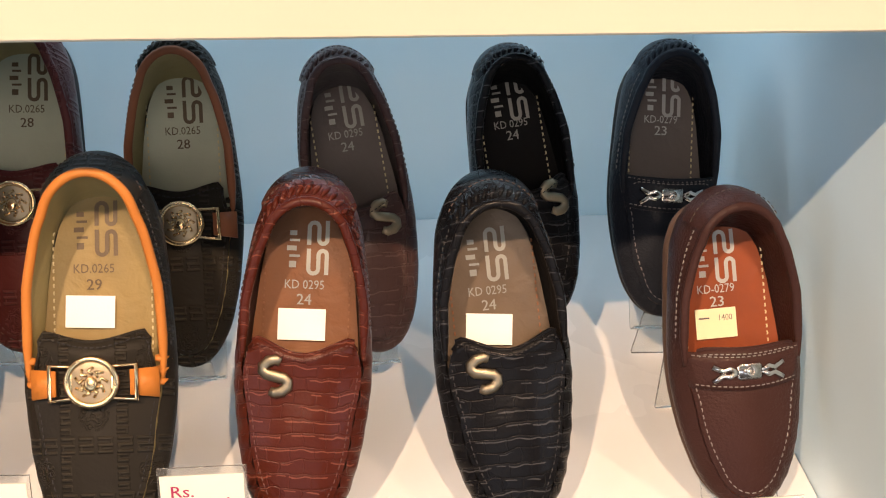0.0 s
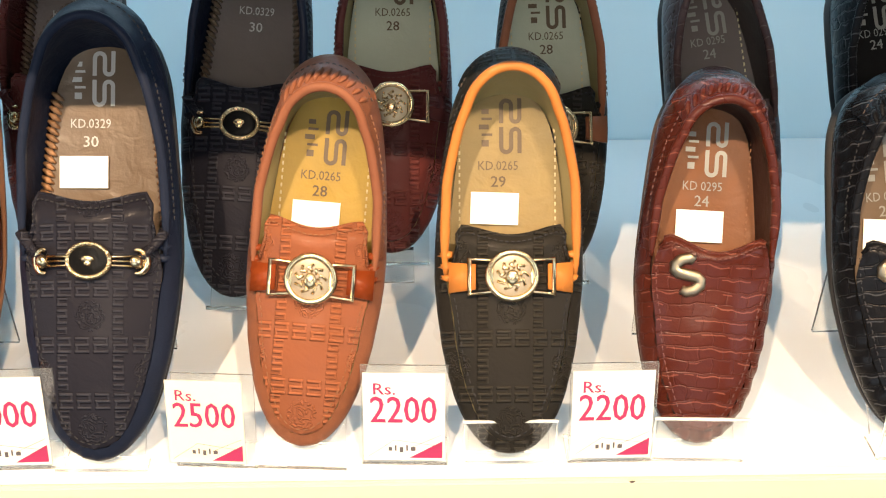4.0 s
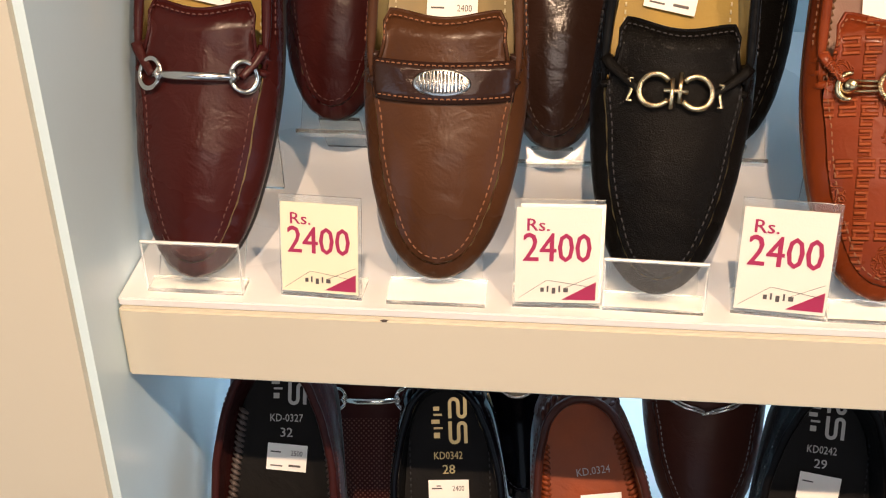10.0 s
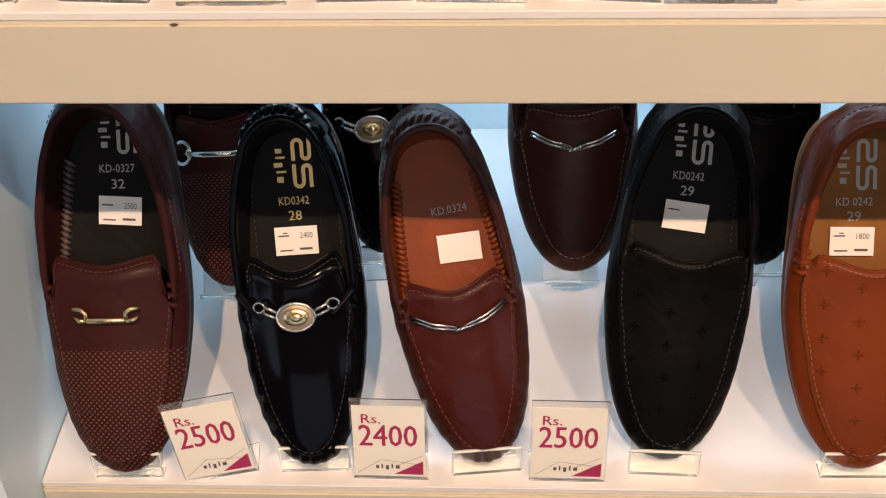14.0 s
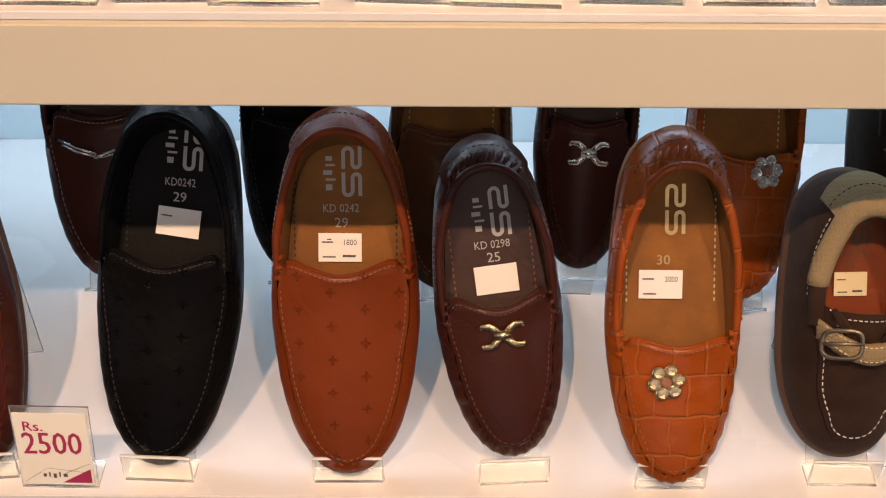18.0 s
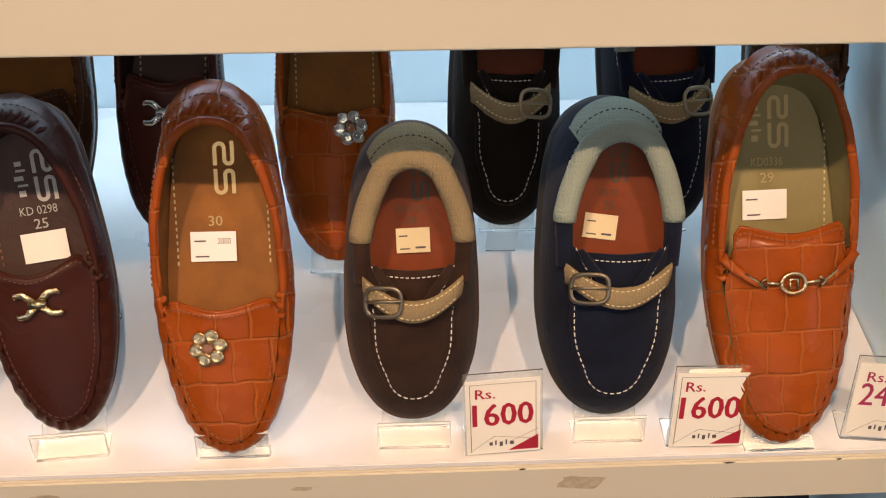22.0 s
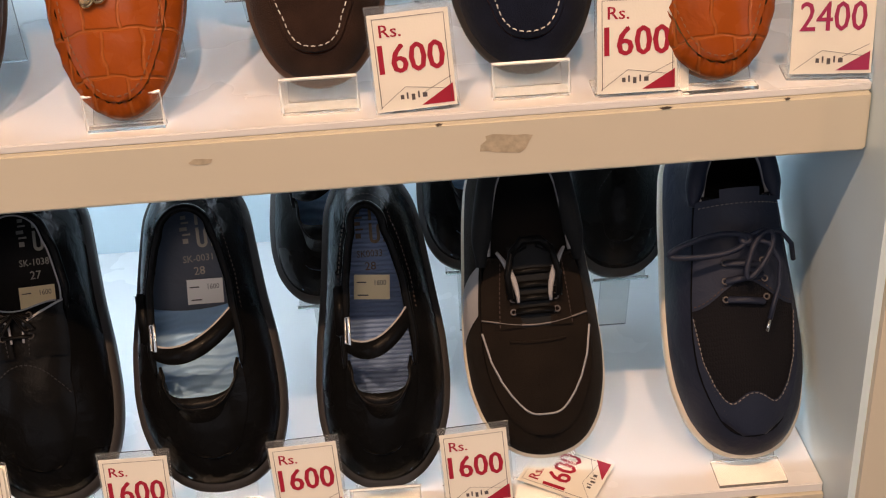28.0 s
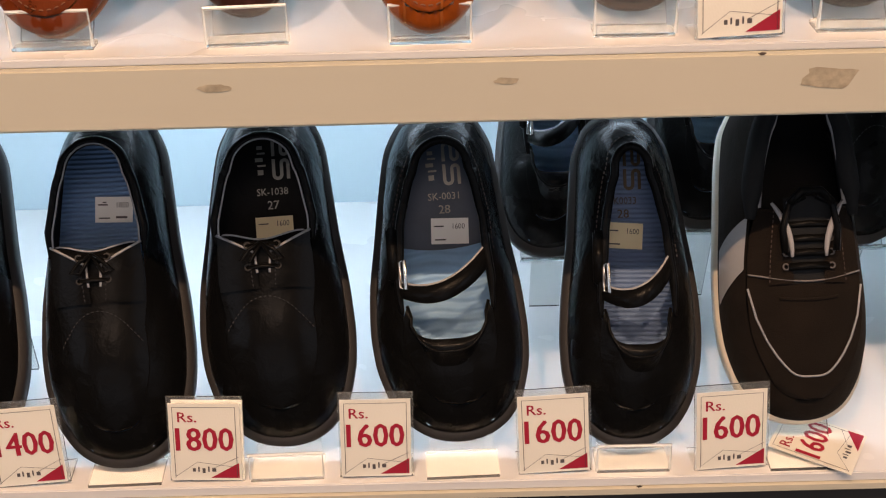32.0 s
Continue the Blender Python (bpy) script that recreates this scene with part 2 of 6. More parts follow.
        t.links.new(hsv.outputs[0], mix.inputs[6])
        mix.inputs[7].default_value = (*tint, 1)
        t.links.new(mix.outputs[2], b.inputs["Base Color"])
    return m


M = dict(
    cream=mat("cream_laminate", (0.62, 0.575, 0.455), 0.35, vary=0.03, vscale=6, grain=0.05, gscale=300),
    white=mat("white_laminate", (0.75, 0.745, 0.73), 0.25, vary=0.03, vscale=8, grain=0.04, gscale=400),
    blue=mat("pale_blue_laminate", (0.68, 0.84, 0.90), 0.16, vary=0.04, vscale=5, grain=0.05, gscale=300),
    grey=mat("dark_grey_plinth", (0.045, 0.041, 0.038), 0.5, vary=0.15, vscale=30),
    room=mat("room_paint", (0.30, 0.27, 0.24), 0.7),
    floor=mat("shop_floor_tile", (0.14, 0.13, 0.12), 0.3),
    acrylic=mat("clear_acrylic", (0.87, 0.88, 0.86), 0.10, trans=0.96, ior=1.35, vary=0.02, grain=0.03),
    edge=mat("acrylic_edge_glint", (0.80, 0.82, 0.80), 0.2, trans=0.35, vary=0.03),
    paper=mat("price_card", (0.80, 0.77, 0.67), 0.6, vary=0.03),
    paper2=mat("cream_card", (0.84, 0.76, 0.55), 0.6, vary=0.03),
    label=mat("white_sticker", (0.86, 0.85, 0.82), 0.5, vary=0.03),
    label2=mat("yellowed_sticker", (0.82, 0.72, 0.48), 0.5, vary=0.05),
    magenta=mat("magenta_ink", (0.36, 0.030, 0.095), 0.6, vary=0.06),
    red=mat("red_ink", (0.36, 0.014, 0.035), 0.6, vary=0.06),
    ink=mat("grey_ink", (0.10, 0.09, 0.09), 0.6),
    silver=mat("polished_steel", (0.62, 0.60, 0.57), 0.16, metal=1.0, vary=0.04, grain=0.04),
    gold=mat("pale_gold", (0.70, 0.54, 0.31), 0.20, metal=1.0, vary=0.06, grain=0.04),
    bronze=mat("antique_brass", (0.32, 0.27, 0.19), 0.40, metal=1.0, vary=0.1),
    foil=mat("gold_foil", (0.48, 0.37, 0.18), 0.35, metal=0.6),
    silverfoil=mat("silver_foil", (0.24, 0.24, 0.22), 0.4, metal=0.3),
    whiteink=mat("white_ink", (0.42, 0.42, 0.41), 0.5),
    darkink=mat("black_ink", (0.10, 0.07, 0.04), 0.5),
    sole=mat("black_rubber", (0.03, 0.028, 0.027), 0.55),
    solew=mat("cream_rubber", (0.72, 0.66, 0.54), 0.5),
    brownsole=mat("brown_rubber", (0.08, 0.045, 0.03), 0.55),
    tansole=mat("tan_rubber", (0.30, 0.13, 0.06), 0.55),
    threadw=mat("pale_thread", (0.17, 0.155, 0.15), 0.8),
    threadwhite=mat("white_thread", (0.55, 0.52, 0.47), 0.8),
    threadd=mat("dark_thread", (0.055, 0.038, 0.032), 0.8),
    threadb=mat("black_thread", (0.018, 0.018, 0.020), 0.7),
    threado=mat("tan_thread", (0.20, 0.085, 0.04), 0.8),
    threadm=mat("maroon_thread", (0.085, 0.035, 0.03), 0.8),
    threadc=mat("cream_thread", (0.55, 0.47, 0.28), 0.8),
    gem=mat("glass_gem", (0.98, 0.95, 0.82), 0.03, trans=0.9, ior=1.6, vary=0.02),
    gemg=mat("pale_green_gem", (0.86, 0.97, 0.95), 0.03, trans=0.9, ior=1.6, vary=0.02),
)
L = dict(
    maroon=mat("maroon_leather", (0.036, 0.007, 0.006), 0.24, spec=0.22, coat=0.25),
    oxblood=mat("oxblood_leather", (0.048, 0.0085, 0.006), 0.24, spec=0.22, coat=0.2),
    brown=mat("brown_leather", (0.055, 0.022, 0.009), 0.26, spec=0.22, coat=0.15, vary=0.25),
    darkbrown=mat("dark_brown_leather", (0.026, 0.012, 0.008), 0.17, spec=0.45, coat=0.3),
    black=mat("black_leather", (0.004, 0.004, 0.004), 0.27, spec=0.1, coat=0.1),
    blackgrain=mat("black_grained_leather", (0.004, 0.0035, 0.003), 0.24, spec=0.08, coat=0.05, grain=0.6, gscale=1600),
    patent=mat("black_patent_leather", (0.002, 0.002, 0.003), 0.08, spec=0.1, coat=0.35, grain=0.03),
    tan=mat("tan_leather", (0.155, 0.029, 0.0065), 0.30, spec=0.12, coat=0.2, vary=0.18, vscale=25),
    tankey=relief(mat("embossed_tan_leather", (0.155, 0.027, 0.0065), 0.30, spec=0.22, coat=0.2, vary=0.2, vscale=25), "key", 0.0012, 0.8, (0.52, 0.15, 0.05)),
    navykey=relief(mat("embossed_navy_leather", (0.014, 0.0135, 0.0185), 0.36, spec=0.08, coat=0.08), "key", 0.0012, 0.8, (0.085, 0.087, 0.105)),
    blackkey=relief(mat("embossed_black_leather", (0.019, 0.017, 0.014), 0.38, spec=0.08, coat=0.05), "key", 0.0012, 0.8, (0.068, 0.060, 0.046)),
    maroonkey=relief(mat("embossed_maroon_leather", (0.075, 0.017, 0.015), 0.36, spec=0.22, coat=0.15), "key", 0.0012, 0.8, (0.17, 0.06, 0.05)),
    terra=mat("terracotta_leather", (0.20, 0.074, 0.037), 0.38, spec=0.12, coat=0.15),
    terrakey=relief(mat("embossed_terracotta_leather", (0.20, 0.067, 0.030), 0.36, spec=0.12, coat=0.2), "key", 0.0012, 0.8, (0.58, 0.19, 0.08)),
    navy=mat("navy_leather", (0.012, 0.016, 0.03), 0.34, spec=0.1, coat=0.08),
    orange=mat("orange_leather", (0.42, 0.15, 0.03), 0.36, spec=0.22, coat=0.15),
    maroncroc=relief(mat("embossed_oxblood_crocodile", (0.058, 0.0115, 0.006), 0.28, spec=0.25, coat=0.3), "croc", 0.0008, 0.4, (0.20, 0.07, 0.045)),
    navycroc=relief(mat("embossed_navy_crocodile", (0.006, 0.006, 0.007), 0.28, spec=0.14, coat=0.2), "croc", 0.0008, 0.4, (0.07, 0.07, 0.075)),
    browncroc=relief(mat("embossed_brown_crocodile", (0.055, 0.030, 0.028), 0.34, spec=0.25, coat=0.2), "croc", 0.0008, 0.4, (0.12, 0.08, 0.075)),
    orangecroc=relief(mat("embossed_orange_crocodile", (0.27, 0.056, 0.007), 0.24, spec=0.20, coat=0.40, vary=0.2, vscale=30), "bigcroc", 0.0012, 0.6, (0.38, 0.12, 0.03)),
    brownpebble=mat("pebbled_brown_leather", (0.040, 0.018, 0.0155), 0.36, spec=0.14, coat=0.15, grain=0.8, gscale=700),
    navypebble=mat("pebbled_navy_leather", (0.014, 0.016, 0.022), 0.38, spec=0.14, coat=0.15, grain=0.8, gscale=700),
    marperf=relief(mat("perforated_maroon_leather", (0.034, 0.0085, 0.0075), 0.38, spec=0.14, coat=0.1), "dots", 0.0004, 0.5, (0.12, 0.052, 0.04)),
    blacksoft=mat("soft_black_leather", (0.0035, 0.003, 0.003), 0.34, spec=0.08, coat=0.08, grain=0.5, gscale=500),
    tanprick=relief(mat("punched_tan_leather", (0.15, 0.030, 0.007), 0.36, spec=0.12, coat=0.15, vary=0.15), "pricks", 0.0008),
    blackprick=relief(mat("punched_black_leather", (0.0035, 0.003, 0.003), 0.34, spec=0.08, grain=0.5, gscale=500), "pricks", 0.0008),
    mahogany=mat("mahogany_leather", (0.040, 0.011, 0.007), 0.34, spec=0.22, coat=0.15),
    suedeb=mat("brown_suede", (0.032, 0.017, 0.012), 0.9, spec=0.1, vary=0.3, vscale=60, grain=0.8, gscale=1500, sheen=0.06),
    suedeh=mat("black_suede", (0.013, 0.0095, 0.0072), 0.9, spec=0.08, vary=0.2, vscale=60, grain=0.6, gscale=2000, sheen=0.03),
    suedenavy=mat("navy_suede", (0.007, 0.01, 0.021), 0.9, spec=0.1, vary=0.3, vscale=60, grain=0.8, gscale=1500, sheen=0.06),
    navymesh=relief(mat("black_knit", (0.009, 0.009, 0.011), 0.9, spec=0.1), "weave", 0.0002),
    linkhaki=mat("khaki_lining", (0.36, 0.30, 0.14), 0.6),
    linyellow=mat("mustard_insole", (0.31, 0.205, 0.036), 0.55, vary=0.1, vscale=40),
    linochre=mat("ochre_insole", (0.235, 0.172, 0.066), 0.5, vary=0.1, vscale=40),
    linolive=mat("olive_insole", (0.25, 0.21, 0.09), 0.55),
    linbrown=mat("copper_brown_insole", (0.15, 0.055, 0.016), 0.5, vary=0.15, vscale=30),
    lincopper=mat("copper_insole", (0.19, 0.098, 0.066), 0.42, vary=0.12, vscale=30),
    lintaupe=mat("taupe_insole", (0.105, 0.072, 0.045), 0.38, vary=0.15, vscale=30),
    lacing=mat("tan_cord", (0.30, 0.16, 0.075), 0.45, vary=0.15, vscale=60),
    lingrey=mat("grey_brown_insole", (0.105, 0.085, 0.078), 0.5),
    linsage=mat("sage_insole", (0.40, 0.44, 0.34), 0.5),
    linblack=mat("black_insole", (0.008, 0.0075, 0.0075), 0.7, spec=0.15),
    linchoc=mat("chocolate_insole", (0.045, 0.021, 0.016), 0.5),
    linorange=mat("orange_insole", (0.22, 0.046, 0.011), 0.55, vary=0.12, vscale=40),
    lintan=mat("tan_suede_insole", (0.24, 0.10, 0.025), 0.8, vary=0.25, vscale=40),
    linblue=relief(mat("blue_ribbed_insole", (0.20, 0.36, 0.62), 0.45), "ribs", 0.0008),
    linblueg=relief(mat("blue_grey_ribbed_insole", (0.17, 0.26, 0.44), 0.45), "ribs", 0.0008),
    linpad=mat("slate_heel_pad", (0.055, 0.075, 0.11), 0.5, vary=0.1, vscale=60),
    linwave=relief(mat("blue_wave_insole", (0.28, 0.50, 0.76), 0.4), "waves", 0.0008),
    canvas=relief(mat("khaki_canvas", (0.25, 0.19, 0.105), 0.85, spec=0.1), "weave", 0.0004),
    canvasg=relief(mat("sage_canvas", (0.25, 0.29, 0.24), 0.85, spec=0.1), "weave", 0.0004),
    mesh=relief(mat("black_mesh", (0.012, 0.013, 0.014), 0.8, spec=0.2), "dots", 0.0004, 0.6),
    reflect=mat("grey_trim", (0.34, 0.34, 0.34), 0.45),
    navytrim=mat("navy_trim", (0.013, 0.018, 0.036), 0.5),
    greylining=mat("grey_lining", (0.30, 0.30, 0.31), 0.7),
)
# the sheen of finished leather under the spots
for name, k in L.items():
    gloss = k.node_tree.nodes["Principled BSDF"].inputs["Specular IOR Level"]
    if "leather" in k.name or "crocodile" in k.name:
        gloss.default_value *= 0.8
# soft unevenness of stretched leather and cloth
for m in [k for name, k in L.items() if name != "patent"]:
    t = m.node_tree
    low = next(n for n in t.nodes if n.bl_idname == "ShaderNodeBump" and not n.inputs["Normal"].is_linked)
    co = next(n for n in t.nodes if n.bl_idname == "ShaderNodeTexCoord")
    swell, crease = t.nodes.new("ShaderNodeTexNoise"), t.nodes.new("ShaderNodeBump")
    swell.inputs["Scale"].default_value, swell.inputs["Detail"].default_value = 75, 3
    swell.inputs["Distortion"].default_value = 0.6
    crease.inputs["Strength"].default_value, crease.inputs["Distance"].default_value = 0.45, 0.0022
    t.links.new(co.outputs["Object"], swell.inputs["Vector"])
    t.links.new(swell.outputs["Fac"], crease.inputs["Height"])
    t.links.new(crease.outputs[0], low.inputs["Normal"])

# ---- mesh helpers ----


def mk(name, verts, faces, material, parent=None, label="", smooth=True, kind=""):
    me = bpy.data.meshes.new(name)
    me.from_pydata([tuple(v) for v in verts], [], faces)
    me.materials.append(material)
    if smooth:
        me.polygons.foreach_set("use_smooth", [True] * len(me.polygons))
    ob = new(name, me)
    ob.parent = parent
    return tagged(ob, label, kind=kind)


def flip_out(ob):
    bm = bmesh.new()
    bm.from_mesh(ob.data)
    bmesh.ops.recalc_face_normals(bm, faces=bm.faces)
    bm.to_mesh(ob.data)
    bm.free()
    return ob


def box_geo(lo, hi, bevel=0.0):
    bm = bmesh.new()
    bmesh.ops.create_cube(bm, size=1)
    for v in bm.verts:
        v.co = Vector([lo[k] + (hi[k] - lo[k]) * (v.co[k] + 0.5) for k in range(3)])
    if bevel:
        bmesh.ops.bevel(bm, geom=bm.edges[:], offset=bevel, segments=2, affect="EDGES")
    verts, faces = [v.co.copy() for v in bm.verts], [[v.index for v in f.verts] for f in bm.faces]
    bm.free()
    return verts, faces


def box(name, lo, hi, material, parent=None, label="", bevel=0.0):
    return mk(name, *box_geo(lo, hi, bevel), material, parent, label, smooth=False)


def join(*geos):
    verts, faces = [], []
    for v, f in geos:
        o = len(verts)
        verts += list(v)
        faces += [[i + o for i in q] for q in f]
    return verts, faces


def tube_geo(points, r, closed=False, sides=8, flat=1.0):
    """A round or flattened rod along points."""
    pts = [Vector(p) for p in points]
    n, verts, faces = len(pts), [], []
    for i, p in enumerate(pts):
        a, b = pts[(i - 1) % n if closed or i else 0], pts[(i + 1) % n if closed or i < n - 1 else n - 1]
        d = (b - a).normalized()
        up = Vector((0, 0, 1)) if abs(d.z) < 0.9 else Vector((0, 1, 0))
        s = d.cross(up).normalized()
        u = s.cross(d)
        rr = r[i] if isinstance(r, (list, tuple)) else r
        verts += [p + s * math.cos(k * 2 * math.pi / sides) * rr + u * math.sin(k * 2 * math.pi / sides) * rr * flat for k in range(sides)]
    for i in range(n if closed else n - 1):
        j = (i + 1) % n
        faces += [[i * sides + k, i * sides + (k + 1) % sides, j * sides + (k + 1) % sides, j * sides + k] for k in range(sides)]
    if not closed:
        faces += [list(range(sides))[::-1], [(n - 1) * sides + k for k in range(sides)]]
    return verts, faces


def ring_geo(center, rx, ry, r, sides=8, n=28, flat=1.0):
    c = Vector(center)
    return tube_geo([c + Vector((rx * math.cos(a), ry * math.sin(a), 0)) for a in np.linspace(0, 2 * math.pi, n, endpoint=False)], r, True, sides, flat)


def disc_geo(center, rx, ry, h, n=28, dome=0.3):
    """A domed oval plate."""
    c = Vector(center)
    verts, faces = [], []
    for k, (s, z) in enumerate(((1, 0), (1, h * (1 - dome)), (0.9, h), (0.55, h * (1 + dome * 0.5)))):
        verts += [c + Vector((rx * s * math.cos(a), ry * s * math.sin(a), z)) for a in np.linspace(0, 2 * math.pi, n, endpoint=False)]
    for k in range(3):
        faces += [[k * n + i, k * n + (i + 1) % n, (k + 1) * n + (i + 1) % n, (k + 1) * n + i] for i in range(n)]
    faces.append([3 * n + i for i in range(n)])
    return verts, faces


def grid_faces(rows, cols, wrap=False):
    return [[r * cols + c, r * cols + (c + 1) % cols, (r + 1) * cols + (c + 1) % cols, (r + 1) * cols + c] for r in range(rows - 1) for c in range(cols if wrap else cols - 1)]


def moved(geo, m):
    return [m @ Vector(v) for v in geo[0]], geo[1]


TEXT = {}


def text_mesh(body, size):
    key = (body, size)
    if key not in TEXT:
        cu = bpy.data.curves.new("lettering", "FONT")
        cu.body, cu.size, cu.align_x, cu.align_y = body, size, "CENTER", "CENTER"
        cu.resolution_u = 2
        ob = bpy.data.objects.new("lettering", cu)
        scene.collection.objects.link(ob)
        bpy.context.view_layer.update()
        me = bpy.data.meshes.new_from_object(ob.evaluated_get(bpy.context.evaluated_depsgraph_get()))
        bpy.data.objects.remove(ob)
        bpy.data.curves.remove(cu)
        TEXT[key] = me
    return TEXT[key]


def text(body, size, material, parent, m, bold=0.0, squeeze=1.0):
    me = text_mesh(body, size).copy()
    me.materials.clear()
    me.materials.append(material)
    if bold:
        # heavier strokes: the letters doubled with a small shift, one a hair above the other
        bm = bmesh.new()
        bm.from_mesh(me)
        geo = bmesh.ops.duplicate(bm, geom=bm.verts[:] + bm.edges[:] + bm.faces[:])["geom"]
        bmesh.ops.translate(bm, verts=[g for g in geo if isinstance(g, bmesh.types.BMVert)], vec=(bold, 0, 0.00004))
        bm.to_mesh(me)
        bm.free()
    ob = new("lettering", me)
    ob.parent = parent
    ob.matrix_basis = m @ Matrix.Diagonal((squeeze, 1, 1, 1))
    return ob


def stitch_geo(points, length=0.0021, gap=0.0013, width=0.00055, lift=0.0004):
    """Single thread stitches along a line."""
    pts = [Vector(p) for p in points]
    acc = [0.0]
    for a, b in zip(pts, pts[1:]):
        acc.append(acc[-1] + (b - a).length)
    verts, faces = [], []
    xs, ys, zs = ([p[k] for p in pts] for k in range(3))
    d = gap
    while d + length < acc[-1]:
        a = Vector([float(np.interp(d, acc, c)) for c in (xs, ys, zs)])
        b = Vector([float(np.interp(d + length, acc, c)) for c in (xs, ys, zs)])
        t = (b - a).normalized()
        s = t.cross(Vector((0, 0, 1))).normalized() * width / 2
        up = Vector((0, 0, lift))
        o = len(verts)
        mid = (a + b) / 2 + up * 1.5
        verts += [a - s, a + s, mid + s, mid - s, b - s, b + s]
        faces += [[o, o + 1, o + 2, o + 3], [o + 3, o + 2, o + 5, o + 4]]
        d += length + gap
    return verts, faces


# ---- the display bay ----
BAY, DEPTH = 0.9458, 0.335
ZA, ZB, ZC = 1.200, 0.921, 0.6797
SHELF = dict(A=ZA, B=ZB, C=ZC)


def board(name, z, thick, label):
    ob = new(name)
    tagged(ob, label, "shelf", "shelves of the bay", "structure")
    box("shelf_top", (0.0006, 0.0, z - 0.004), (BAY - 0.0006, DEPTH, z), M["white"], ob, "white laminate surface", 0.0006)
    box("fascia", (0.0006, -0.002, z - thick), (BAY - 0.0006, 0.016, z - 0.0042), M["cream"], ob, "cream laminate front edge", 0.0012)
    box("panel", (0.0006, 0.0162, z - thick), (BAY - 0.0006, DEPTH, z - 0.0042), M["white"], ob)
    return ob


board("shelf_1", 1.5105, 0.053, "cream-edged white laminate shelf above the display")
board("shelf_2", ZA, 0.0410, "cream-edged white shelf carrying loafers and price cards")
board("shelf_3", ZB, 0.0342, "cream-edged white shelf with small scuffs on its front")
base = new("shelf_4")
tagged(base, "white bottom shelf carrying black school shoes", "shelf", "shelves of the bay", "structure")
box("shelf_top", (0.0006, 0.0, ZC - 0.006), (BAY - 0.0006, DEPTH, ZC), M["white"], base, "white laminate surface", 0.0006)
box("edge", (0.0006, -0.002, ZC - 0.010), (BAY - 0.0006, 0.02, ZC - 0.0062), M["cream"], base)
box("plinth", (-0.25, 0.004, 0.0), (BAY + 0.25, DEPTH, ZC - 0.0104), M["grey"], base, "dark grey plinth below the shelf")
tagged(box("wall_back", (-0.25, DEPTH + 0.0005, 0.0), (BAY + 0.25, DEPTH + 0.03, 2.7), M["blue"]), "pale blue laminate back wall of the display", "wall", kind="structure")
for name, x0, x1 in (("side_panel_1", -0.14, 0.0), ("side_panel_2", BAY, BAY + 0.14)):
    ob = new(name)
    tagged(ob, "cream side panel with a pale blue inner face", "panel", kind="structure")
    inner = (x1 - 0.004, x1) if x0 < 0 else (x0, x0 + 0.004)
    core = (x0, x1 - 0.0041) if x0 < 0 else (x0 + 0.0041, x1)
    box("inner_face", (inner[0], -0.033, ZC - 0.010), (inner[1], DEPTH, 2.2), M["blue"], ob, "pale blue laminate")
    box("upright", (core[0], -0.037, 0.0), (core[1], DEPTH, 2.2), M["cream"], ob, "cream laminate")
# scuffs on the cream edge of the third shelf
M["scuff"] = mat("worn_tape_mark", (0.45, 0.38, 0.27), 0.6, vary=0.25, vscale=200)
for sx, sz, w, h in ((0.501, 0.9065, 0.016, 0.004), (0.630, 0.9068, 0.012, 0.0035), (0.773, 0.9047, 0.027, 0.011)):
    v, f = [], []
    for k in range(14):
        a = k / 14 * 2 * math.pi
        rr = 0.86 + 0.14 * math.sin(1.9 * k + sx * 40)
        v.append((sx + w / 2 * math.copysign(abs(math.cos(a)) ** 0.5, math.cos(a)) * rr, -0.0023, sz + h / 2 * math.copysign(abs(math.sin(a)) ** 0.6, math.sin(a)) * rr))
    tagged(mk("scuff_mark", v, [list(range(14))], M["scuff"], smooth=False), "worn brownish tape mark on the cream shelf edge", "mark")
# small dark chips along the front edges
M["chip"] = mat("bare_board", (0.09, 0.07, 0.055), 0.8, vary=0.3, vscale=300)
for cx, cz, w in ((0.118, ZA, 0.002), (0.655, ZA, 0.0016), (0.742, ZB, 0.002), (0.848, ZB, 0.0034), (0.905, ZB, 0.0016), (0.702, ZC, 0.0018), (0.905, ZC, 0.0030)):
    tagged(mk("edge_chip", [(cx - w, -0.0024, cz - 0.0042), (cx - w * 0.3, -0.0024, cz - 0.0052), (cx + w * 0.5, -0.0024, cz - 0.0049), (cx + w, -0.0024, cz - 0.0040), (cx, -0.0024, cz - 0.0036)], [[0, 1, 2, 3, 4]], M["chip"], smooth=False), "small dark chip in the front edge of a shelf", "mark")
# the shop round the bay
tagged(box("floor", (-3.5, -4.0, -0.05), (4.5, DEPTH + 0.5, 0.0), M["floor"]), "dark shop floor tiles", "floor", kind="structure")
tagged(box("ceiling", (-3.5, -4.0, 2.8), (4.5, DEPTH + 0.5, 2.85), M["room"]), "plain shop ceiling", "ceiling", kind="structure")
tagged(box("wall_north", (-3.5, DEPTH + 0.04, 0.0), (4.5, DEPTH + 0.1, 2.8), M["room"]), "plain shop wall behind the display", "wall", kind="structure")
tagged(box("wall_west", (-3.55, -4.0, 0.0), (-3.5, DEPTH + 0.1, 2.8), M["room"]), "plain shop wall", "wall", kind="structure")
tagged(box("wall_east", (4.5, -4.0, 0.0), (4.55, DEPTH + 0.1, 2.8), M["room"]), "plain shop wall", "wall", kind="structure")
tagged(box("wall_south", (-3.5, -4.05, 0.0), (4.5, -4.0, 2.8), M["room"]), "plain shop wall", "wall", kind="structure")

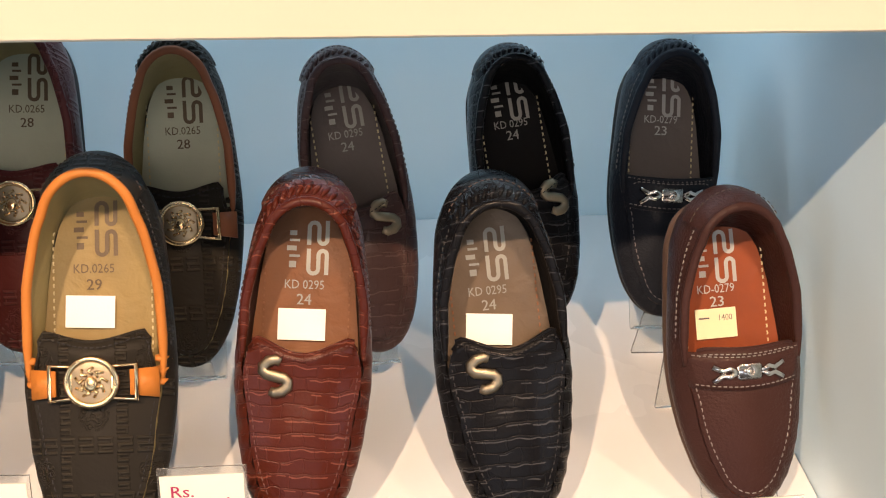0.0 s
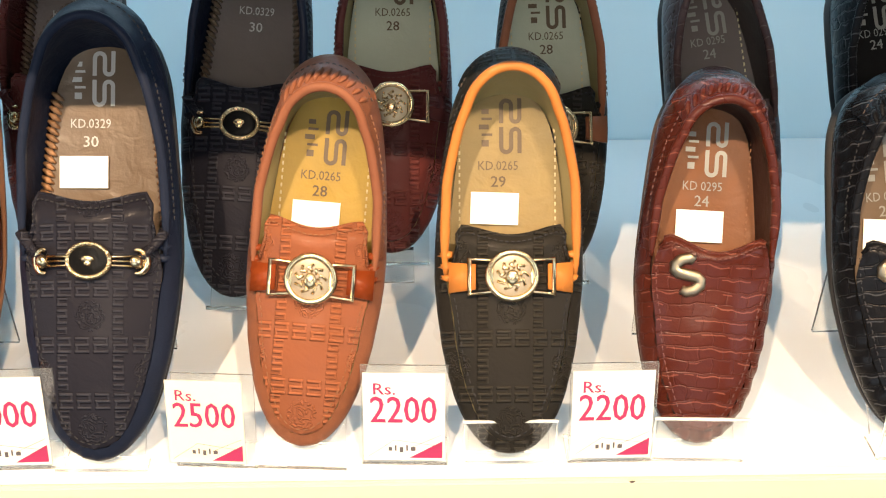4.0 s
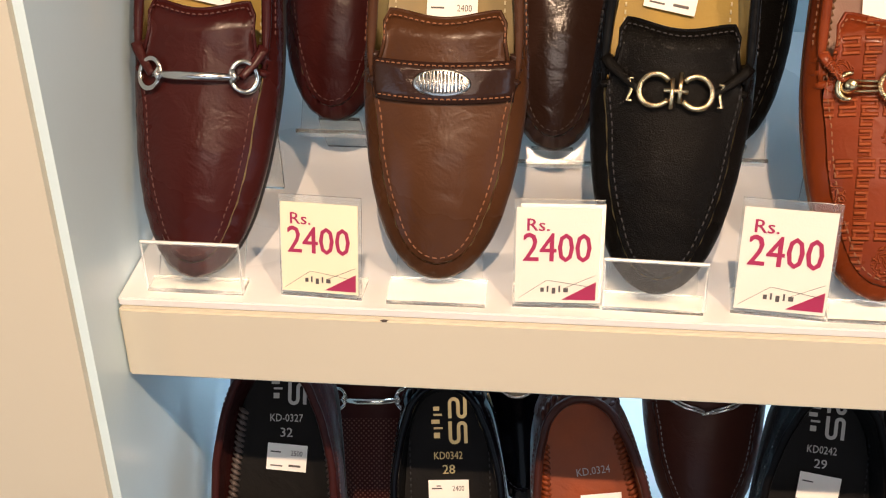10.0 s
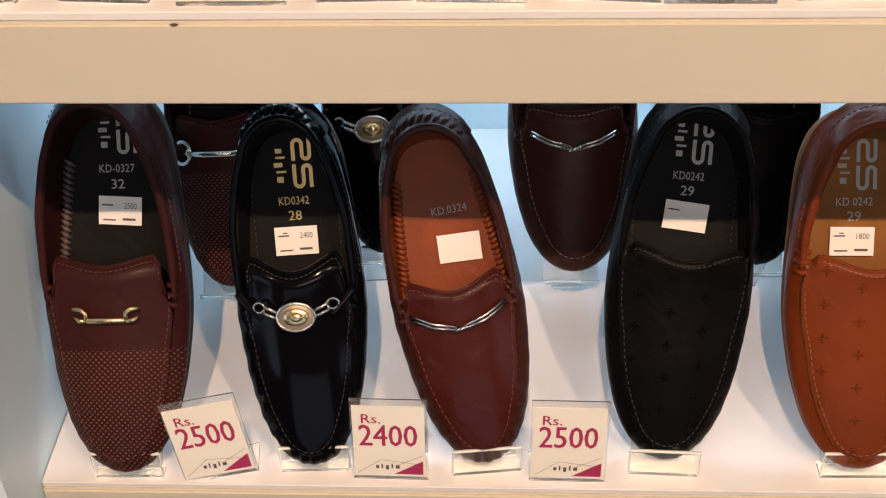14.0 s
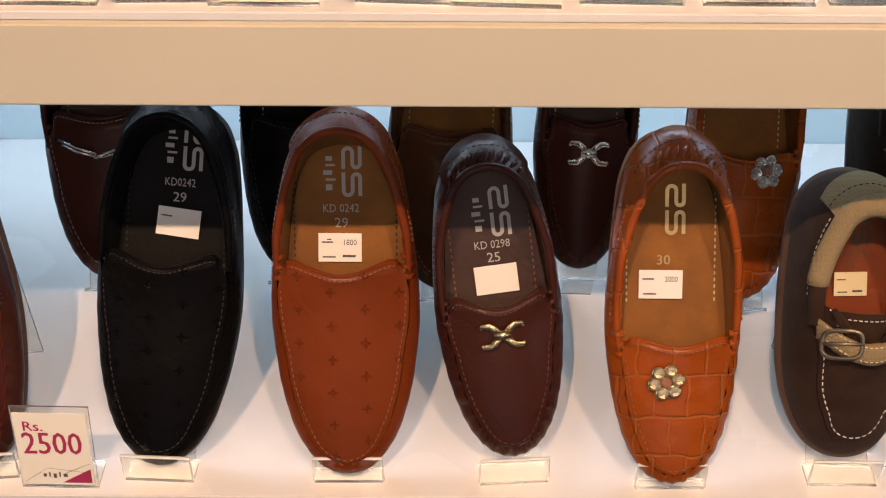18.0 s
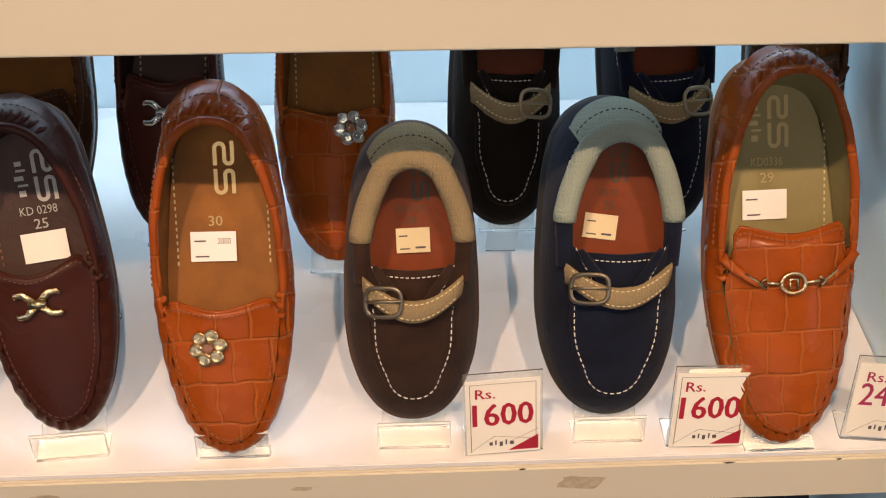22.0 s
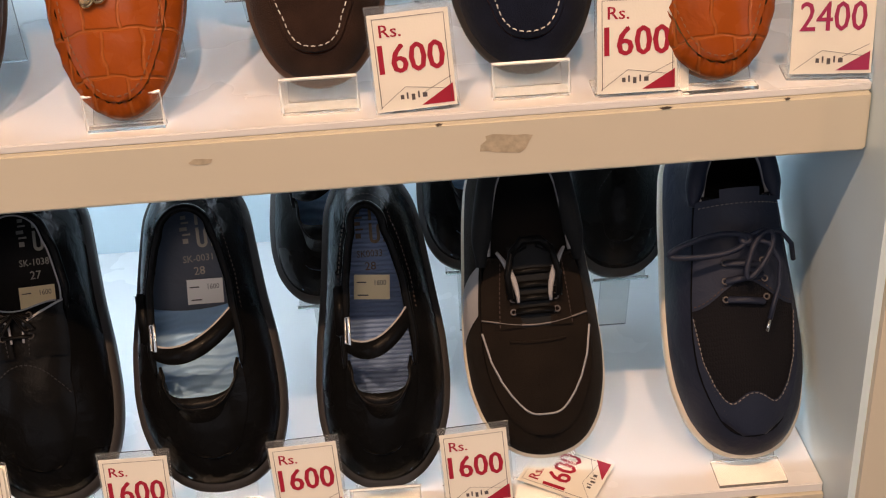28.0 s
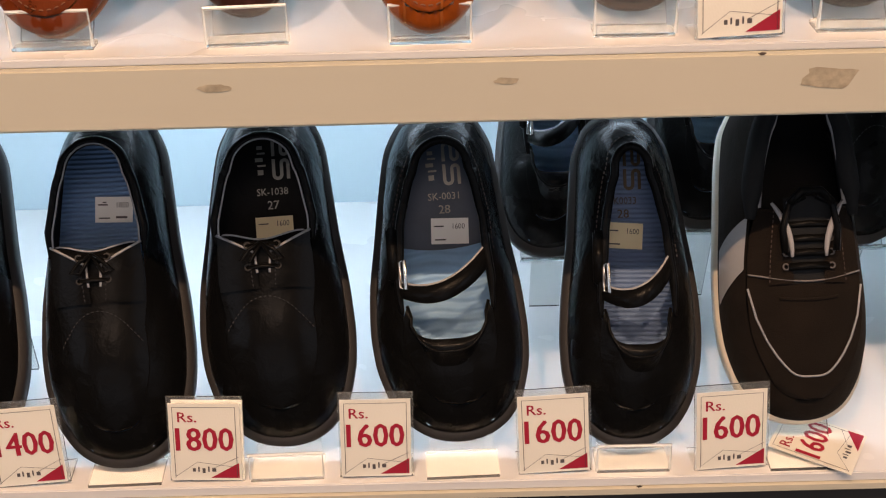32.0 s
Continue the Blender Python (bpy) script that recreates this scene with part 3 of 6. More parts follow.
# ---- shoes ----
LEAN = 51.5
ROWS = dict(f=(0.024, 0.004), k=(0.132, 0.030))
MOC = ((0, 0), (0.012, 0.25), (0.03, 0.39), (0.055, 0.51), (0.09, 0.63), (0.13, 0.73), (0.25, 0.895), (0.36, 0.975), (0.44, 1.0), (0.54, 0.975), (0.64, 0.92), (0.75, 0.855), (0.86, 0.76), (0.94, 0.58), (0.985, 0.31), (1, 0))
ROUND = ((0, 0), (0.012, 0.34), (0.05, 0.62), (0.12, 0.84), (0.22, 0.97), (0.32, 1.0), (0.45, 0.96), (0.6, 0.85), (0.75, 0.77), (0.87, 0.70), (0.95, 0.52), (0.985, 0.30), (1, 0))
STRAPPED = ((0, 0), (0.012, 0.30), (0.05, 0.55), (0.12, 0.77), (0.22, 0.93), (0.34, 1.0), (0.5, 0.99), (0.65, 0.95), (0.78, 0.88), (0.88, 0.77), (0.95, 0.57), (0.985, 0.32), (1, 0))
TRAINER = ((0, 0), (0.012, 0.34), (0.05, 0.62), (0.12, 0.84), (0.22, 0.97), (0.32, 1.0), (0.45, 0.97), (0.6, 0.90), (0.75, 0.85), (0.87, 0.78), (0.95, 0.58), (0.985, 0.33), (1, 0))


class Last:
    """The form of one shoe: toe at the origin, heel along +y, sole at z = 0."""

    def __init__(self, length, width, plan=MOC, toe_in=0.0065, side_in=0.0035, heel_in=0.013, heights=(0.022, 0.040, 0.039, 0.047), n=176, seam_in=None, bend=0.0):
        self.length, self.width, self.n, self.bend, self.tuck = length, width, n, bend, 0.0
        self.pinch = 0.0 if seam_in is None else 0.0016
        self.seam_in = toe_in if seam_in is None else seam_in
        self.toe_in, self.side_in, self.heel_in, self.heights = toe_in, side_in, heel_in, heights
        th = np.linspace(0, math.pi, 200)
        f = np.interp(th, [math.acos(1 - 2 * u) for u, _ in plan], [w for _, w in plan])
        k = np.exp(-np.linspace(-2, 2, 21) ** 2)
        g = np.r_[-f[20:0:-1], f, -f[-2:-22:-1]]
        self.th, self.f = th, np.convolve(g, k / k.sum(), "same")[20:-20]

    def half(self, u):
        return float(np.interp(math.acos(max(-1, min(1, 1 - 2 * u))), self.th, self.f)) * self.width / 2

    def shift(self, u):
        return self.bend * math.sin(u * math.pi) * 0.5

    def sole(self, a, grow=0.0):
        """Outline at the angle a: 0 toe, pi heel; right side first."""
        b = a if a <= math.pi else 2 * math.pi - a
        u = (1 - math.cos(b)) / 2
        x = (self.half(u) + grow * math.sin(b)) * (1 if a <= math.pi else -1)
        return Vector((x + self.shift(u), u * self.length + grow * -math.cos(b), 0))

    def rise(self, y):
        """How far the footbed climbs towards the heel."""
        k = max(0.0, min(1.0, (y / self.length - 0.42) / 0.5))
        return 0.009 * k * k * (3 - 2 * k)

    def height(self, u):
        return float(np.interp(u, (0, 0.42, 0.7, 1) if len(self.heights) == 4 else (0, 0.12, 0.3, 0.44, 0.58, 0.78, 1), self.heights))

    def top(self, a, inset=0.0):
        b = a if a <= math.pi else 2 * math.pi - a
        u = (1 - math.cos(b)) / 2
        d = float(np.interp(u, (0, 0.35, 0.5, 0.7, 0.88, 1), (self.toe_in * 0.8, self.seam_in, (self.seam_in + self.side_in) / 2, self.side_in, self.side_in + self.pinch, self.side_in + self.pinch))) + inset
        x = max(self.half(u) - d * min(1, math.sin(b) * 1.6), 0) * (1 if a <= math.pi else -1)
        y = self.toe_in + inset + (self.length - self.toe_in - self.heel_in - 2 * inset) * u
        return Vector((x + self.shift(u), y, self.height(u)))

    def wall(self, a, k, off=0.0):
        s, t = self.sole(a), self.top(a)
        low = self.sole(a, -0.0015 - self.tuck)
        low.z = 0.005
        mid = self.sole(a, 0.0018 + self.tuck * 0.25 + off)
        mid.z = t.z * 0.62
        out = self.sole(a, off) - s
        p = low * (1 - k) ** 2 + mid * 2 * k * (1 - k) + t * k * k
        return p + out * k

    def top_at(self, y):
        """Half width, centre and height of the top line at a distance y from the toe."""
        u = (y - self.toe_in) / (self.length - self.toe_in - self.heel_in)
        u = max(0.0, min(1.0, u))
        p = self.top(math.acos(1 - 2 * u))
        return p.x - self.shift(u), self.shift(u), p.z

    def vamp(self, y, c, crown=0.008):
        """A point on the upper between the seams; c from -1 to 1."""
        w, x0, z = self.top_at(y)
        rise = crown * min(1, y / 0.05)
        return Vector((x0 + c * w, y, z + rise * (1 - abs(c) ** 2.2)))


def shoe_core(ob, form, mats, throat=0.46, tongue=0.014, collar=0.0032, sole_h=0.006, sole_grow=0.0012, crown=0.008, puckers=0.0011, waves=40, edge=6.0, dip=0.003, seam=True, insole_z=0.011, inside_w=0.0055, ears=False, lip_up=0.0008, cup=0.004):
    """Sole, wall, apron, lining, insole and collar roll. mats: wall, apron, rim, lining, insole, sole, thread."""
    insole_z = max(insole_z, sole_h + 0.0028)
    form.floor = insole_z
    sole_grow -= form.tuck
    n = form.n
    angles = np.linspace(0, 2 * math.pi, n, endpoint=False)
    # sole
    v = [form.sole(a, sole_grow - 0.003) for a in angles] + [form.sole(a, sole_grow) + Vector((0, 0, 0.002)) for a in angles] + [form.sole(a, sole_grow) + Vector((0, 0, sole_h)) for a in angles] + [form.sole(a, sole_grow - 0.005) + Vector((0, 0, sole_h + 0.001)) for a in angles]
    f = grid_faces(4, n, True) + [list(range(n))[::-1], [3 * n + i for i in range(n)]]
    mk("sole", v, f, mats["sole"], ob)
    # wall, with gathers along the toe seam
    rows = np.linspace(0, 1, 8)
    v = []
    for k in rows:
        for a in angles:
            p = form.wall(a, k)
            b = min(a, 2 * math.pi - a)
            if puckers and b < 1.75:
                g = puckers * max(0, k - 0.30) * math.cos(a * waves) * (1 - b / 1.75) ** 0.3
                p = p + (form.sole(a, 0.01) - form.sole(a)).normalized() * g + Vector((0, 0, g * 0.6))
            v.append(p)
    mk("upper_wall", v, grid_faces(len(rows), n, True), mats["wall"], ob)
    # apron with its tongue edge
    y0, y1 = form.toe_in, throat * form.length
    nr, nc = 24, 25
    v = []
    for r in range(nr):
        q = (r / (nr - 1)) ** 1.4
        for c in np.linspace(-1, 1, nc):
            y = y0 + (y1 - y0) * q
            p = form.vamp(y, c * 0.985, crown)
            e = (tongue * min(1.0, (1 - abs(c)) / 0.24) ** 0.7 if ears else tongue * (1 - abs(c) ** edge)) - dip * (math.cos(c * math.pi * 0.5) ** 2 if dip < 0.02 else 1 - abs(c) ** 3)
            p.y += e * q ** 5
            p.x = p.x if q < 0.9 else p.x * (1 - 0.10 * (q - 0.9) / 0.1 * (abs(c) > 0.9))
            p.z += 0.0008 + lip_up * q ** 9
            v.append(p)
    under = [p - Vector((0, 0, 0.0016)) for p in v[-nc:]]
    inner = [Vector((p.x * 0.97, p.y - 0.007, p.z - 0.0075)) for p in v[-nc:]]
    mk("apron", v + under + inner, grid_faces(nr + 2, nc), mats["apron"], ob)
    edge_line = v[(nr - 1) * nc:nr * nc]
    mk("apron_edge", *tube_geo([p + Vector((0, 0.0002, -0.0007)) for p in edge_line], 0.0009, False, 6), mats["apron"], ob)
    # lining and insole
    aa = np.linspace(0.35, 2 * math.pi - 0.35, n)
    v = []
    for k in (0, 0.35, 0.7, 1):
        for a in aa:
            t, s = form.top(a, 0.0006), form.sole(a, -inside_w)
            s.y -= cup * max(0.0, min(1.0, (s.y / form.length - 0.72) / 0.25))
            s.z = insole_z - 0.001 + form.rise(s.y)
            v.append(t.lerp(s, k) + (form.sole(a, 0.002) - form.sole(a)) * math.sin(k * math.pi))
    mk("lining", v, grid_faces(4, n), mats["lining"], ob)
    v = []
    reach = 0.985 - cup / form.length
    for y in np.linspace(0.04, reach, 26) * form.length:
        u = y / form.length
        w = max(form.half(u + (0.985 - reach) * max(0.0, min(1.0, (u - 0.70) / (reach - 0.70)))) - inside_w, 0.002)
        for c in np.linspace(-1, 1, 9):
            v.append(Vector((form.shift(y / form.length) + c * w, y, insole_z + 0.0016 * c * c)))
    mk("insole", v, grid_faces(26, 9), mats["insole"], ob)
    # collar roll round the opening
    if collar and not mats.get("heel_rim"):
        b = math.acos(1 - 2 * min(1, max(0, (y1 - 0.004 - form.toe_in) / (form.length - form.toe_in - form.heel_in))))
        pts = [form.top(a) + Vector((0, 0, collar * 0.3)) for a in np.linspace(b, 2 * math.pi - b, 72)]
        taper = [collar * min(1, 0.45 + 0.12 * min(i, 71 - i)) for i in range(72)]
        mk("collar", *tube_geo(pts, taper, False, 10), mats["rim"], ob)
    elif collar:
        b = math.acos(1 - 2 * min(1, max(0, (y1 - 0.004 - form.toe_in) / (form.length - form.toe_in - form.heel_in))))
        for name, a0, a1, mm in (("collar_front", b, 1.95, mats["rim"]), ("collar_heel", 1.93, 2 * math.pi - 1.93, mats["heel_rim"]), ("collar_front", 2 * math.pi - 1.95, 2 * math.pi - b, mats["rim"])):
            pts = [form.top(a) + Vector((0, 0, collar * 0.3)) for a in np.linspace(a0, a1, 40)]
            mk(name, *tube_geo(pts, collar * 1.05 if name == "collar_heel" else collar * 0.8, False, 12), mm, ob)
    # seams
    if seam:
        b = math.acos(1 - 2 * min(1, (y1 - form.toe_in) / (form.length - form.toe_in - form.heel_in)))
        line = []
        for a in np.linspace(-b, b, 90):
            t = form.top(a % (2 * math.pi), 0.0022)
            line.append(form.vamp(max(t.y, y0 + 0.001), 0 if abs(t.x) < 1e-6 else max(-1, min(1, (t.x - form.shift(0)) / max(form.top_at(t.y)[0], 1e-4))), crown) + Vector((0, 0, 0.0012)))
        mk("apron_stitching", *stitch_geo(line), mats["thread"], ob)
        for q in (-1, 1):
            mk("wall_stitching", *stitch_geo([form.wall((q * a) % (2 * math.pi), 0.86, 0.0010) + Vector((0, 0, 0.0006)) for a in np.linspace(b + 0.1, math.pi - 0.6, 50)], 0.0018, 0.0012), mats["thread"], ob)
        mk("edge_stitching", *stitch_geo([p + Vector((0, -0.0025, 0.0006)) for p in edge_line[1:-1]], 0.0016, 0.001), mats["thread"], ob)
    return edge_line


def heel_patch(ob, form, material, thread, spread=0.62, braid=True):
    v = []
    rows, cols = 6, 24
    for k in np.linspace(0.50, 1.0, rows):
        for a in np.linspace(math.pi - spread, math.pi + spread, cols):
            kk = k + (0.12 if k < 0.6 else 0) * abs((a - math.pi) / spread) ** 2
            v.append(form.wall(a, kk, 0.0013) + Vector((0, 0.0011, 0.0006)))
    mk("heel_patch", v, grid_faces(rows, cols), material, ob)
    # small twists of braid along its edge
    for a in np.linspace(math.pi - spread * 0.80, math.pi + spread * 0.80, 11 if braid else 0):
        pts = [form.wall(a + dx, k, 0.0014) + Vector((0, 0.0013, 0.0007)) for dx, k in ((-0.040, 0.86), (0.0, 0.92), (0.040, 0.985))]
        mk("gather", *tube_geo(pts, [0.0007, 0.0015, 0.0007], False, 6), thread, ob)
    mk("patch_stitching", *stitch_geo([form.wall(a, 0.80, 0.0016) + Vector((0, 0.0014, 0.0010)) for a in np.linspace(math.pi - spread, math.pi + spread, 40)], 0.0018, 0.0012), M["threadd"], ob)


def side_tabs(ob, form, y, material, count=3):
    """Gathered leather loops where the saddle meets the wall."""
    for side in (1, -1):
        for i in range(count):
            yy = y - 0.007 + i * 0.0050
            w, x0, z = form.top_at(yy)
            x = x0 + side * w
            mk("side_loop", *tube_geo([(x - side * 0.0035, yy, z + 0.0012), (x - side * 0.0004, yy, z + 0.0004), (x + side * 0.0010, yy, z - 0.006), (x + side * 0.0010, yy, z - 0.013)], [0.0014, 0.0021, 0.0024, 0.0014], False, 8), material, ob)


def saddle(ob, form, y, half, material, lift=0.0016, bow=0.004, crown=0.008, thread=None, name="saddle_strap"):
    """A band of leather over the apron from wall to wall."""
    v = []
    cols = 25
    for r, (dy, up) in enumerate(((-half, 0.0), (-half, 1.0), (-half * 0.5, 1.15), (half * 0.5, 1.15), (half, 1.0), (half, 0.0))):
        for c in np.linspace(-1.04, 1.04, cols):
            yy = y + dy + bow * (abs(c) ** 2) * 1.0
            p = form.vamp(yy, c, crown)
            p.z += 0.0008 + lift * up - (0.004 * max(0, abs(c) - 0.97) / 0.07)
            v.append(p)
    mk(name, v, grid_faces(6, cols), material, ob)
    if thread:
        for s in (-1, 1):
            mk("strap_stitching", *stitch_geo([form.vamp(y + s * (half - 0.0016) + bow * c * c, c, crown) + Vector((0, 0, lift * 1.1 + 0.001)) for c in np.linspace(-0.95, 0.95, 40)], 0.0016, 0.001), thread, ob)


def on_vamp(geo, form, y, lift=0.003, crown=0.008):
    """Drapes flat geometry (x across, y along, z up) over the upper."""
    out = []
    for p in geo[0]:
        w, x0, z = form.top_at(y + p[1])
        c = max(-1.1, min(1.1, (p[0] - x0) / w))
        q = form.vamp(y + p[1], max(-1, min(1, c)), crown)
        out.append(Vector((p[0], y + p[1], q.z + lift + p[2])))
    return out, geo[1]


def wings(ob, form, y, c_in, material, drop=0.0, width=0.0026):
    """Narrow straps from the side loops in to the ornament."""
    for q in (-1, 1):
        pts = [form.vamp(y + 0.014 - 0.014 * k ** 0.8 - drop * k, q * (1.0 - (1.0 - c_in) * k)) + Vector((0, 0, 0.0034)) for k in np.linspace(0, 1, 9)]
        mk("wing_strap", *tube_geo(pts, [width * (1.0 - 0.35 * k) for k in np.linspace(0, 1, 9)], False, 8, 0.45), material, ob)


def hw_bit(ob, form, y, metal, span=0.048, bar=0.0016):
    """Snaffle bit: a bar between two rings."""
    h = span / 2
    bits = [tube_geo([(-h * 0.78, 0, 0), (-h * 0.3, -0.0012, 0.001), (h * 0.3, -0.0012, 0.001), (h * 0.78, 0, 0)], [bar * 0.9, bar * 1.25, bar * 1.25, bar * 0.9], False, 8)]
    bit = mk("bit", *on_vamp(join(*bits), form, y), metal, ob, "polished metal bit")
    for s in (-1, 1):
        mk("ring", *on_vamp(ring_geo((s * h * 0.86, 0.0005, 0), 0.0052, 0.0062, 0.0012), form, y), metal, bit)
        mk("hook", *on_vamp(tube_geo([(s * h * 0.66, 0.003, 0), (s * h * 0.72, 0, 0.001), (s * h * 0.66, -0.003, 0)], 0.0013, False, 6), form, y), metal, bit)


def hw_oval(ob, form, y, metal, ribs=12):
    plate = mk("ornament", *on_vamp(disc_geo((0, 0, 0), 0.0125, 0.0058, 0.0012), form, y, 0.0022), metal, ob, "oval ribbed metal plate")
    for i in range(ribs):
        x = -0.0085 + 0.017 * i / (ribs - 1)
        h = 0.0046 * math.sqrt(max(0.05, 1 - (x / 0.0112) ** 2))
        mk("rib", *on_vamp(tube_geo([(x, -h, 0), (x, h, 0)], 0.00045, False, 5), form, y, 0.0038), metal, plate)


def hw_horseshoe(ob, form, y, metal):
    """Two open rings joined by a double bar."""
    arc = lambda s: [(s * (0.0085 + 0.0065 * math.cos(a)), 0.0065 * math.sin(a), 0) for a in np.linspace(-2.5, 2.5, 20)]
    orn = mk("ornament", *on_vamp(tube_geo([(-0.0016, -0.0075, 0), (-0.0016, 0.005, 0)], 0.0011, False, 6), form, y, 0.0034), metal, ob, "double horseshoe metal ornament")
    mk("bar", *on_vamp(tube_geo([(0.0016, -0.005, 0), (0.0016, 0.0075, 0)], 0.0011, False, 6), form, y, 0.0034), metal, orn)
    mk("bar", *on_vamp(tube_geo([(-0.005, 0, 0), (0.005, 0, 0)], 0.0011, False, 6), form, y, 0.0036), metal, orn)
    for s in (-1, 1):
        mk("ring", *on_vamp(tube_geo([(-p[0] if s > 0 else p[0], p[1], 0) for p in [(q[0] * -s * s, q[1], 0) for q in arc(1)]], 0.0013, False, 8), form, y, 0.0034), metal, orn)
        mk("end_bar", *on_vamp(tube_geo([(s * 0.0175, 0.0045, 0), (s * 0.0195, 0.0045, 0), (s * 0.0180, 0, 0), (s * 0.0195, -0.0045, 0), (s * 0.0175, -0.0045, 0)], 0.0009, False, 6), form, y, 0.0034), metal, orn)


def hw_cameo(ob, form, y, metal, face, span=0.050):
    """Oval cameo on a double bar with round end loops."""
    bar = mk("bar", *on_vamp(join(*[tube_geo([(-span * 0.40, q * 0.0022, 0), (0, q * 0.0016, 0.0006), (span * 0.40, q * 0.0022, 0)], 0.0006, False, 6) for q in (-1, 0, 1)]), form, y, 0.0034), metal, ob, "metal triple bar")
    mk("cameo_rim", *on_vamp(join(ring_geo((0, 0, 0), 0.0094, 0.0074, 0.0012), *[disc_geo((0.0094 * math.cos(a), 0.0074 * math.sin(a), 0.0004), 0.0008, 0.0008, 0.0010, 6, 0.5) for a in np.linspace(0, 2 * math.pi, 30, endpoint=False)]), form, y, 0.0042), metal, bar, "beaded rim")
    mk("cameo_plate", *on_vamp(disc_geo((0, 0, 0), 0.0090, 0.0070, 0.0008), form, y, 0.0036), face, bar)
    mk("cameo_boss", *on_vamp(join(disc_geo((0, 0.0006, 0), 0.0030, 0.0016, 0.0014, 14, 0.5), disc_geo((0, -0.0012, 0), 0.0018, 0.0013, 0.0012, 12, 0.5)), form, y, 0.0046), metal, bar)
    for s in (-1, 1):
        mk("end_loop", *on_vamp(tube_geo([(s * (span * 0.42 + 0.0040 * math.cos(a)), 0.0052 * math.sin(a), 0) for a in np.linspace(-1.9, 1.9, 14)], [0.0008 + 0.0008 * math.sin(math.pi * k / 13) for k in range(14)], False, 8), form, y, 0.0030), metal, bar)
        mk("end_knob", *on_vamp(disc_geo((s * span * 0.42, -0.0003, 0), 0.0030, 0.0030, 0.0036, 14, 0.6), form, y, 0.0034), metal, bar)


def hw_medal(ob, form, y, metal, strap, span=0.054):
    """Round embossed medal held by two square links on a leather strap."""
    for s in (-1, 1):
        a, b = s * span * 0.52, s * span * 0.30
        mk("strap_end", *on_vamp(([(a, -0.0068, 0), (b, -0.0055, 0.001), (b, 0.0055, 0.001), (a, 0.0068, 0), (a, -0.0068, -0.002), (b, -0.0055, -0.002), (b, 0.0055, -0.002), (a, 0.0068, -0.002)], [[0, 1, 2, 3], [7, 6, 5, 4], [0, 4, 5, 1], [3, 2, 6, 7], [1, 5, 6, 2], [0, 3, 7, 4]]), form, y, 0.0034), strap, ob)
        pts = [(s * 0.0090, -0.0070, 0.0004), (s * 0.0190, -0.0078, 0), (s * 0.0190, 0.0078, 0), (s * 0.0090, 0.0070, 0.0004)]
        mk("link", *on_vamp(tube_geo([pts[0], pts[1], pts[2], pts[3]], 0.0012, True, 6), form, y, 0.0044), metal, ob, "square metal link")
    medal = mk("medal", *on_vamp(disc_geo((0, 0, 0), 0.0108, 0.0102, 0.0012), form, y, 0.0044), M["bronze"], ob, "round embossed metal medal")
    mk("medal_rim", *on_vamp(ring_geo((0, 0, 0), 0.0108, 0.0102, 0.0014), form, y, 0.0056), metal, medal)
    # raised relief, plain swirls
    geos = []
    for i in range(9):
        a = i / 9 * 2 * math.pi
        geos.append(tube_geo([(0.0072 * math.cos(a), 0.0066 * math.sin(a), 0), (0.005 * math.cos(a + 0.4), 0.005 * math.sin(a + 0.4), 0.0008), (0.0036 * math.cos(a - 0.1), 0.0036 * math.sin(a - 0.1), 0.0004)], 0.0008, False, 5))
    geos.append(disc_geo((0, -0.0008, -0.0004), 0.003, 0.0036, 0.0016, 14, 0.6))
    mk("medal_relief", *on_vamp(join(*geos), form, y, 0.0060), metal, medal, "raised swirls", kind="stuff")


def hw_curl(ob, form, y, x, metal, turn=20):
    """A curled S-shaped metal ornament."""
    pts = [(px * 0.001, py * 0.001, 0) for px, py in ((4.4, 5.2), (2.6, 7.0), (-0.8, 7.4), (-3.8, 6.2), (-4.6, 4.2), (-3.6, 2.2), (0, 0), (3.6, -2.2), (4.6, -4.2), (3.8, -6.2), (0.8, -7.4), (-2.6, -7.0), (-4.4, -5.2))]
    m = Matrix.Translation((x, 0, 0)) @ pose(0, 0, 0, 0, 0, turn)
    mk("ornament", *on_vamp(moved(tube_geo(pts, [0.0020, 0.0024, 0.0026, 0.0026, 0.0025, 0.0025, 0.0026, 0.0025, 0.0025, 0.0026, 0.0026, 0.0024, 0.0020], False, 8, 0.7), m), form, y, 0.003), metal, ob, "curled antique brass ornament")


def hw_chain(ob, form, y, metal, span=0.034):
    """A small plate between two bent links."""
    plate = mk("ornament", *on_vamp(box_geo((-0.006, -0.0036, 0), (0.006, 0.0036, 0.0016), 0.0008), form, y, 0.0030), metal, ob, "chrome chain ornament")
    mk("eye", *on_vamp(ring_geo((0, 0, 0), 0.0018, 0.0018, 0.0006), form, y, 0.0050), metal, plate)
    for s in (-1, 1):
        for q in (-1, 1):
            mk("link", *on_vamp(tube_geo([(s * 0.006, 0, 0), (s * 0.0095, q * 0.0020, 0), (s * 0.0125, q * 0.0010, 0), (s * span / 2, q * 0.0036, 0)], 0.0014, False, 6), form, y, 0.0036), metal, plate)


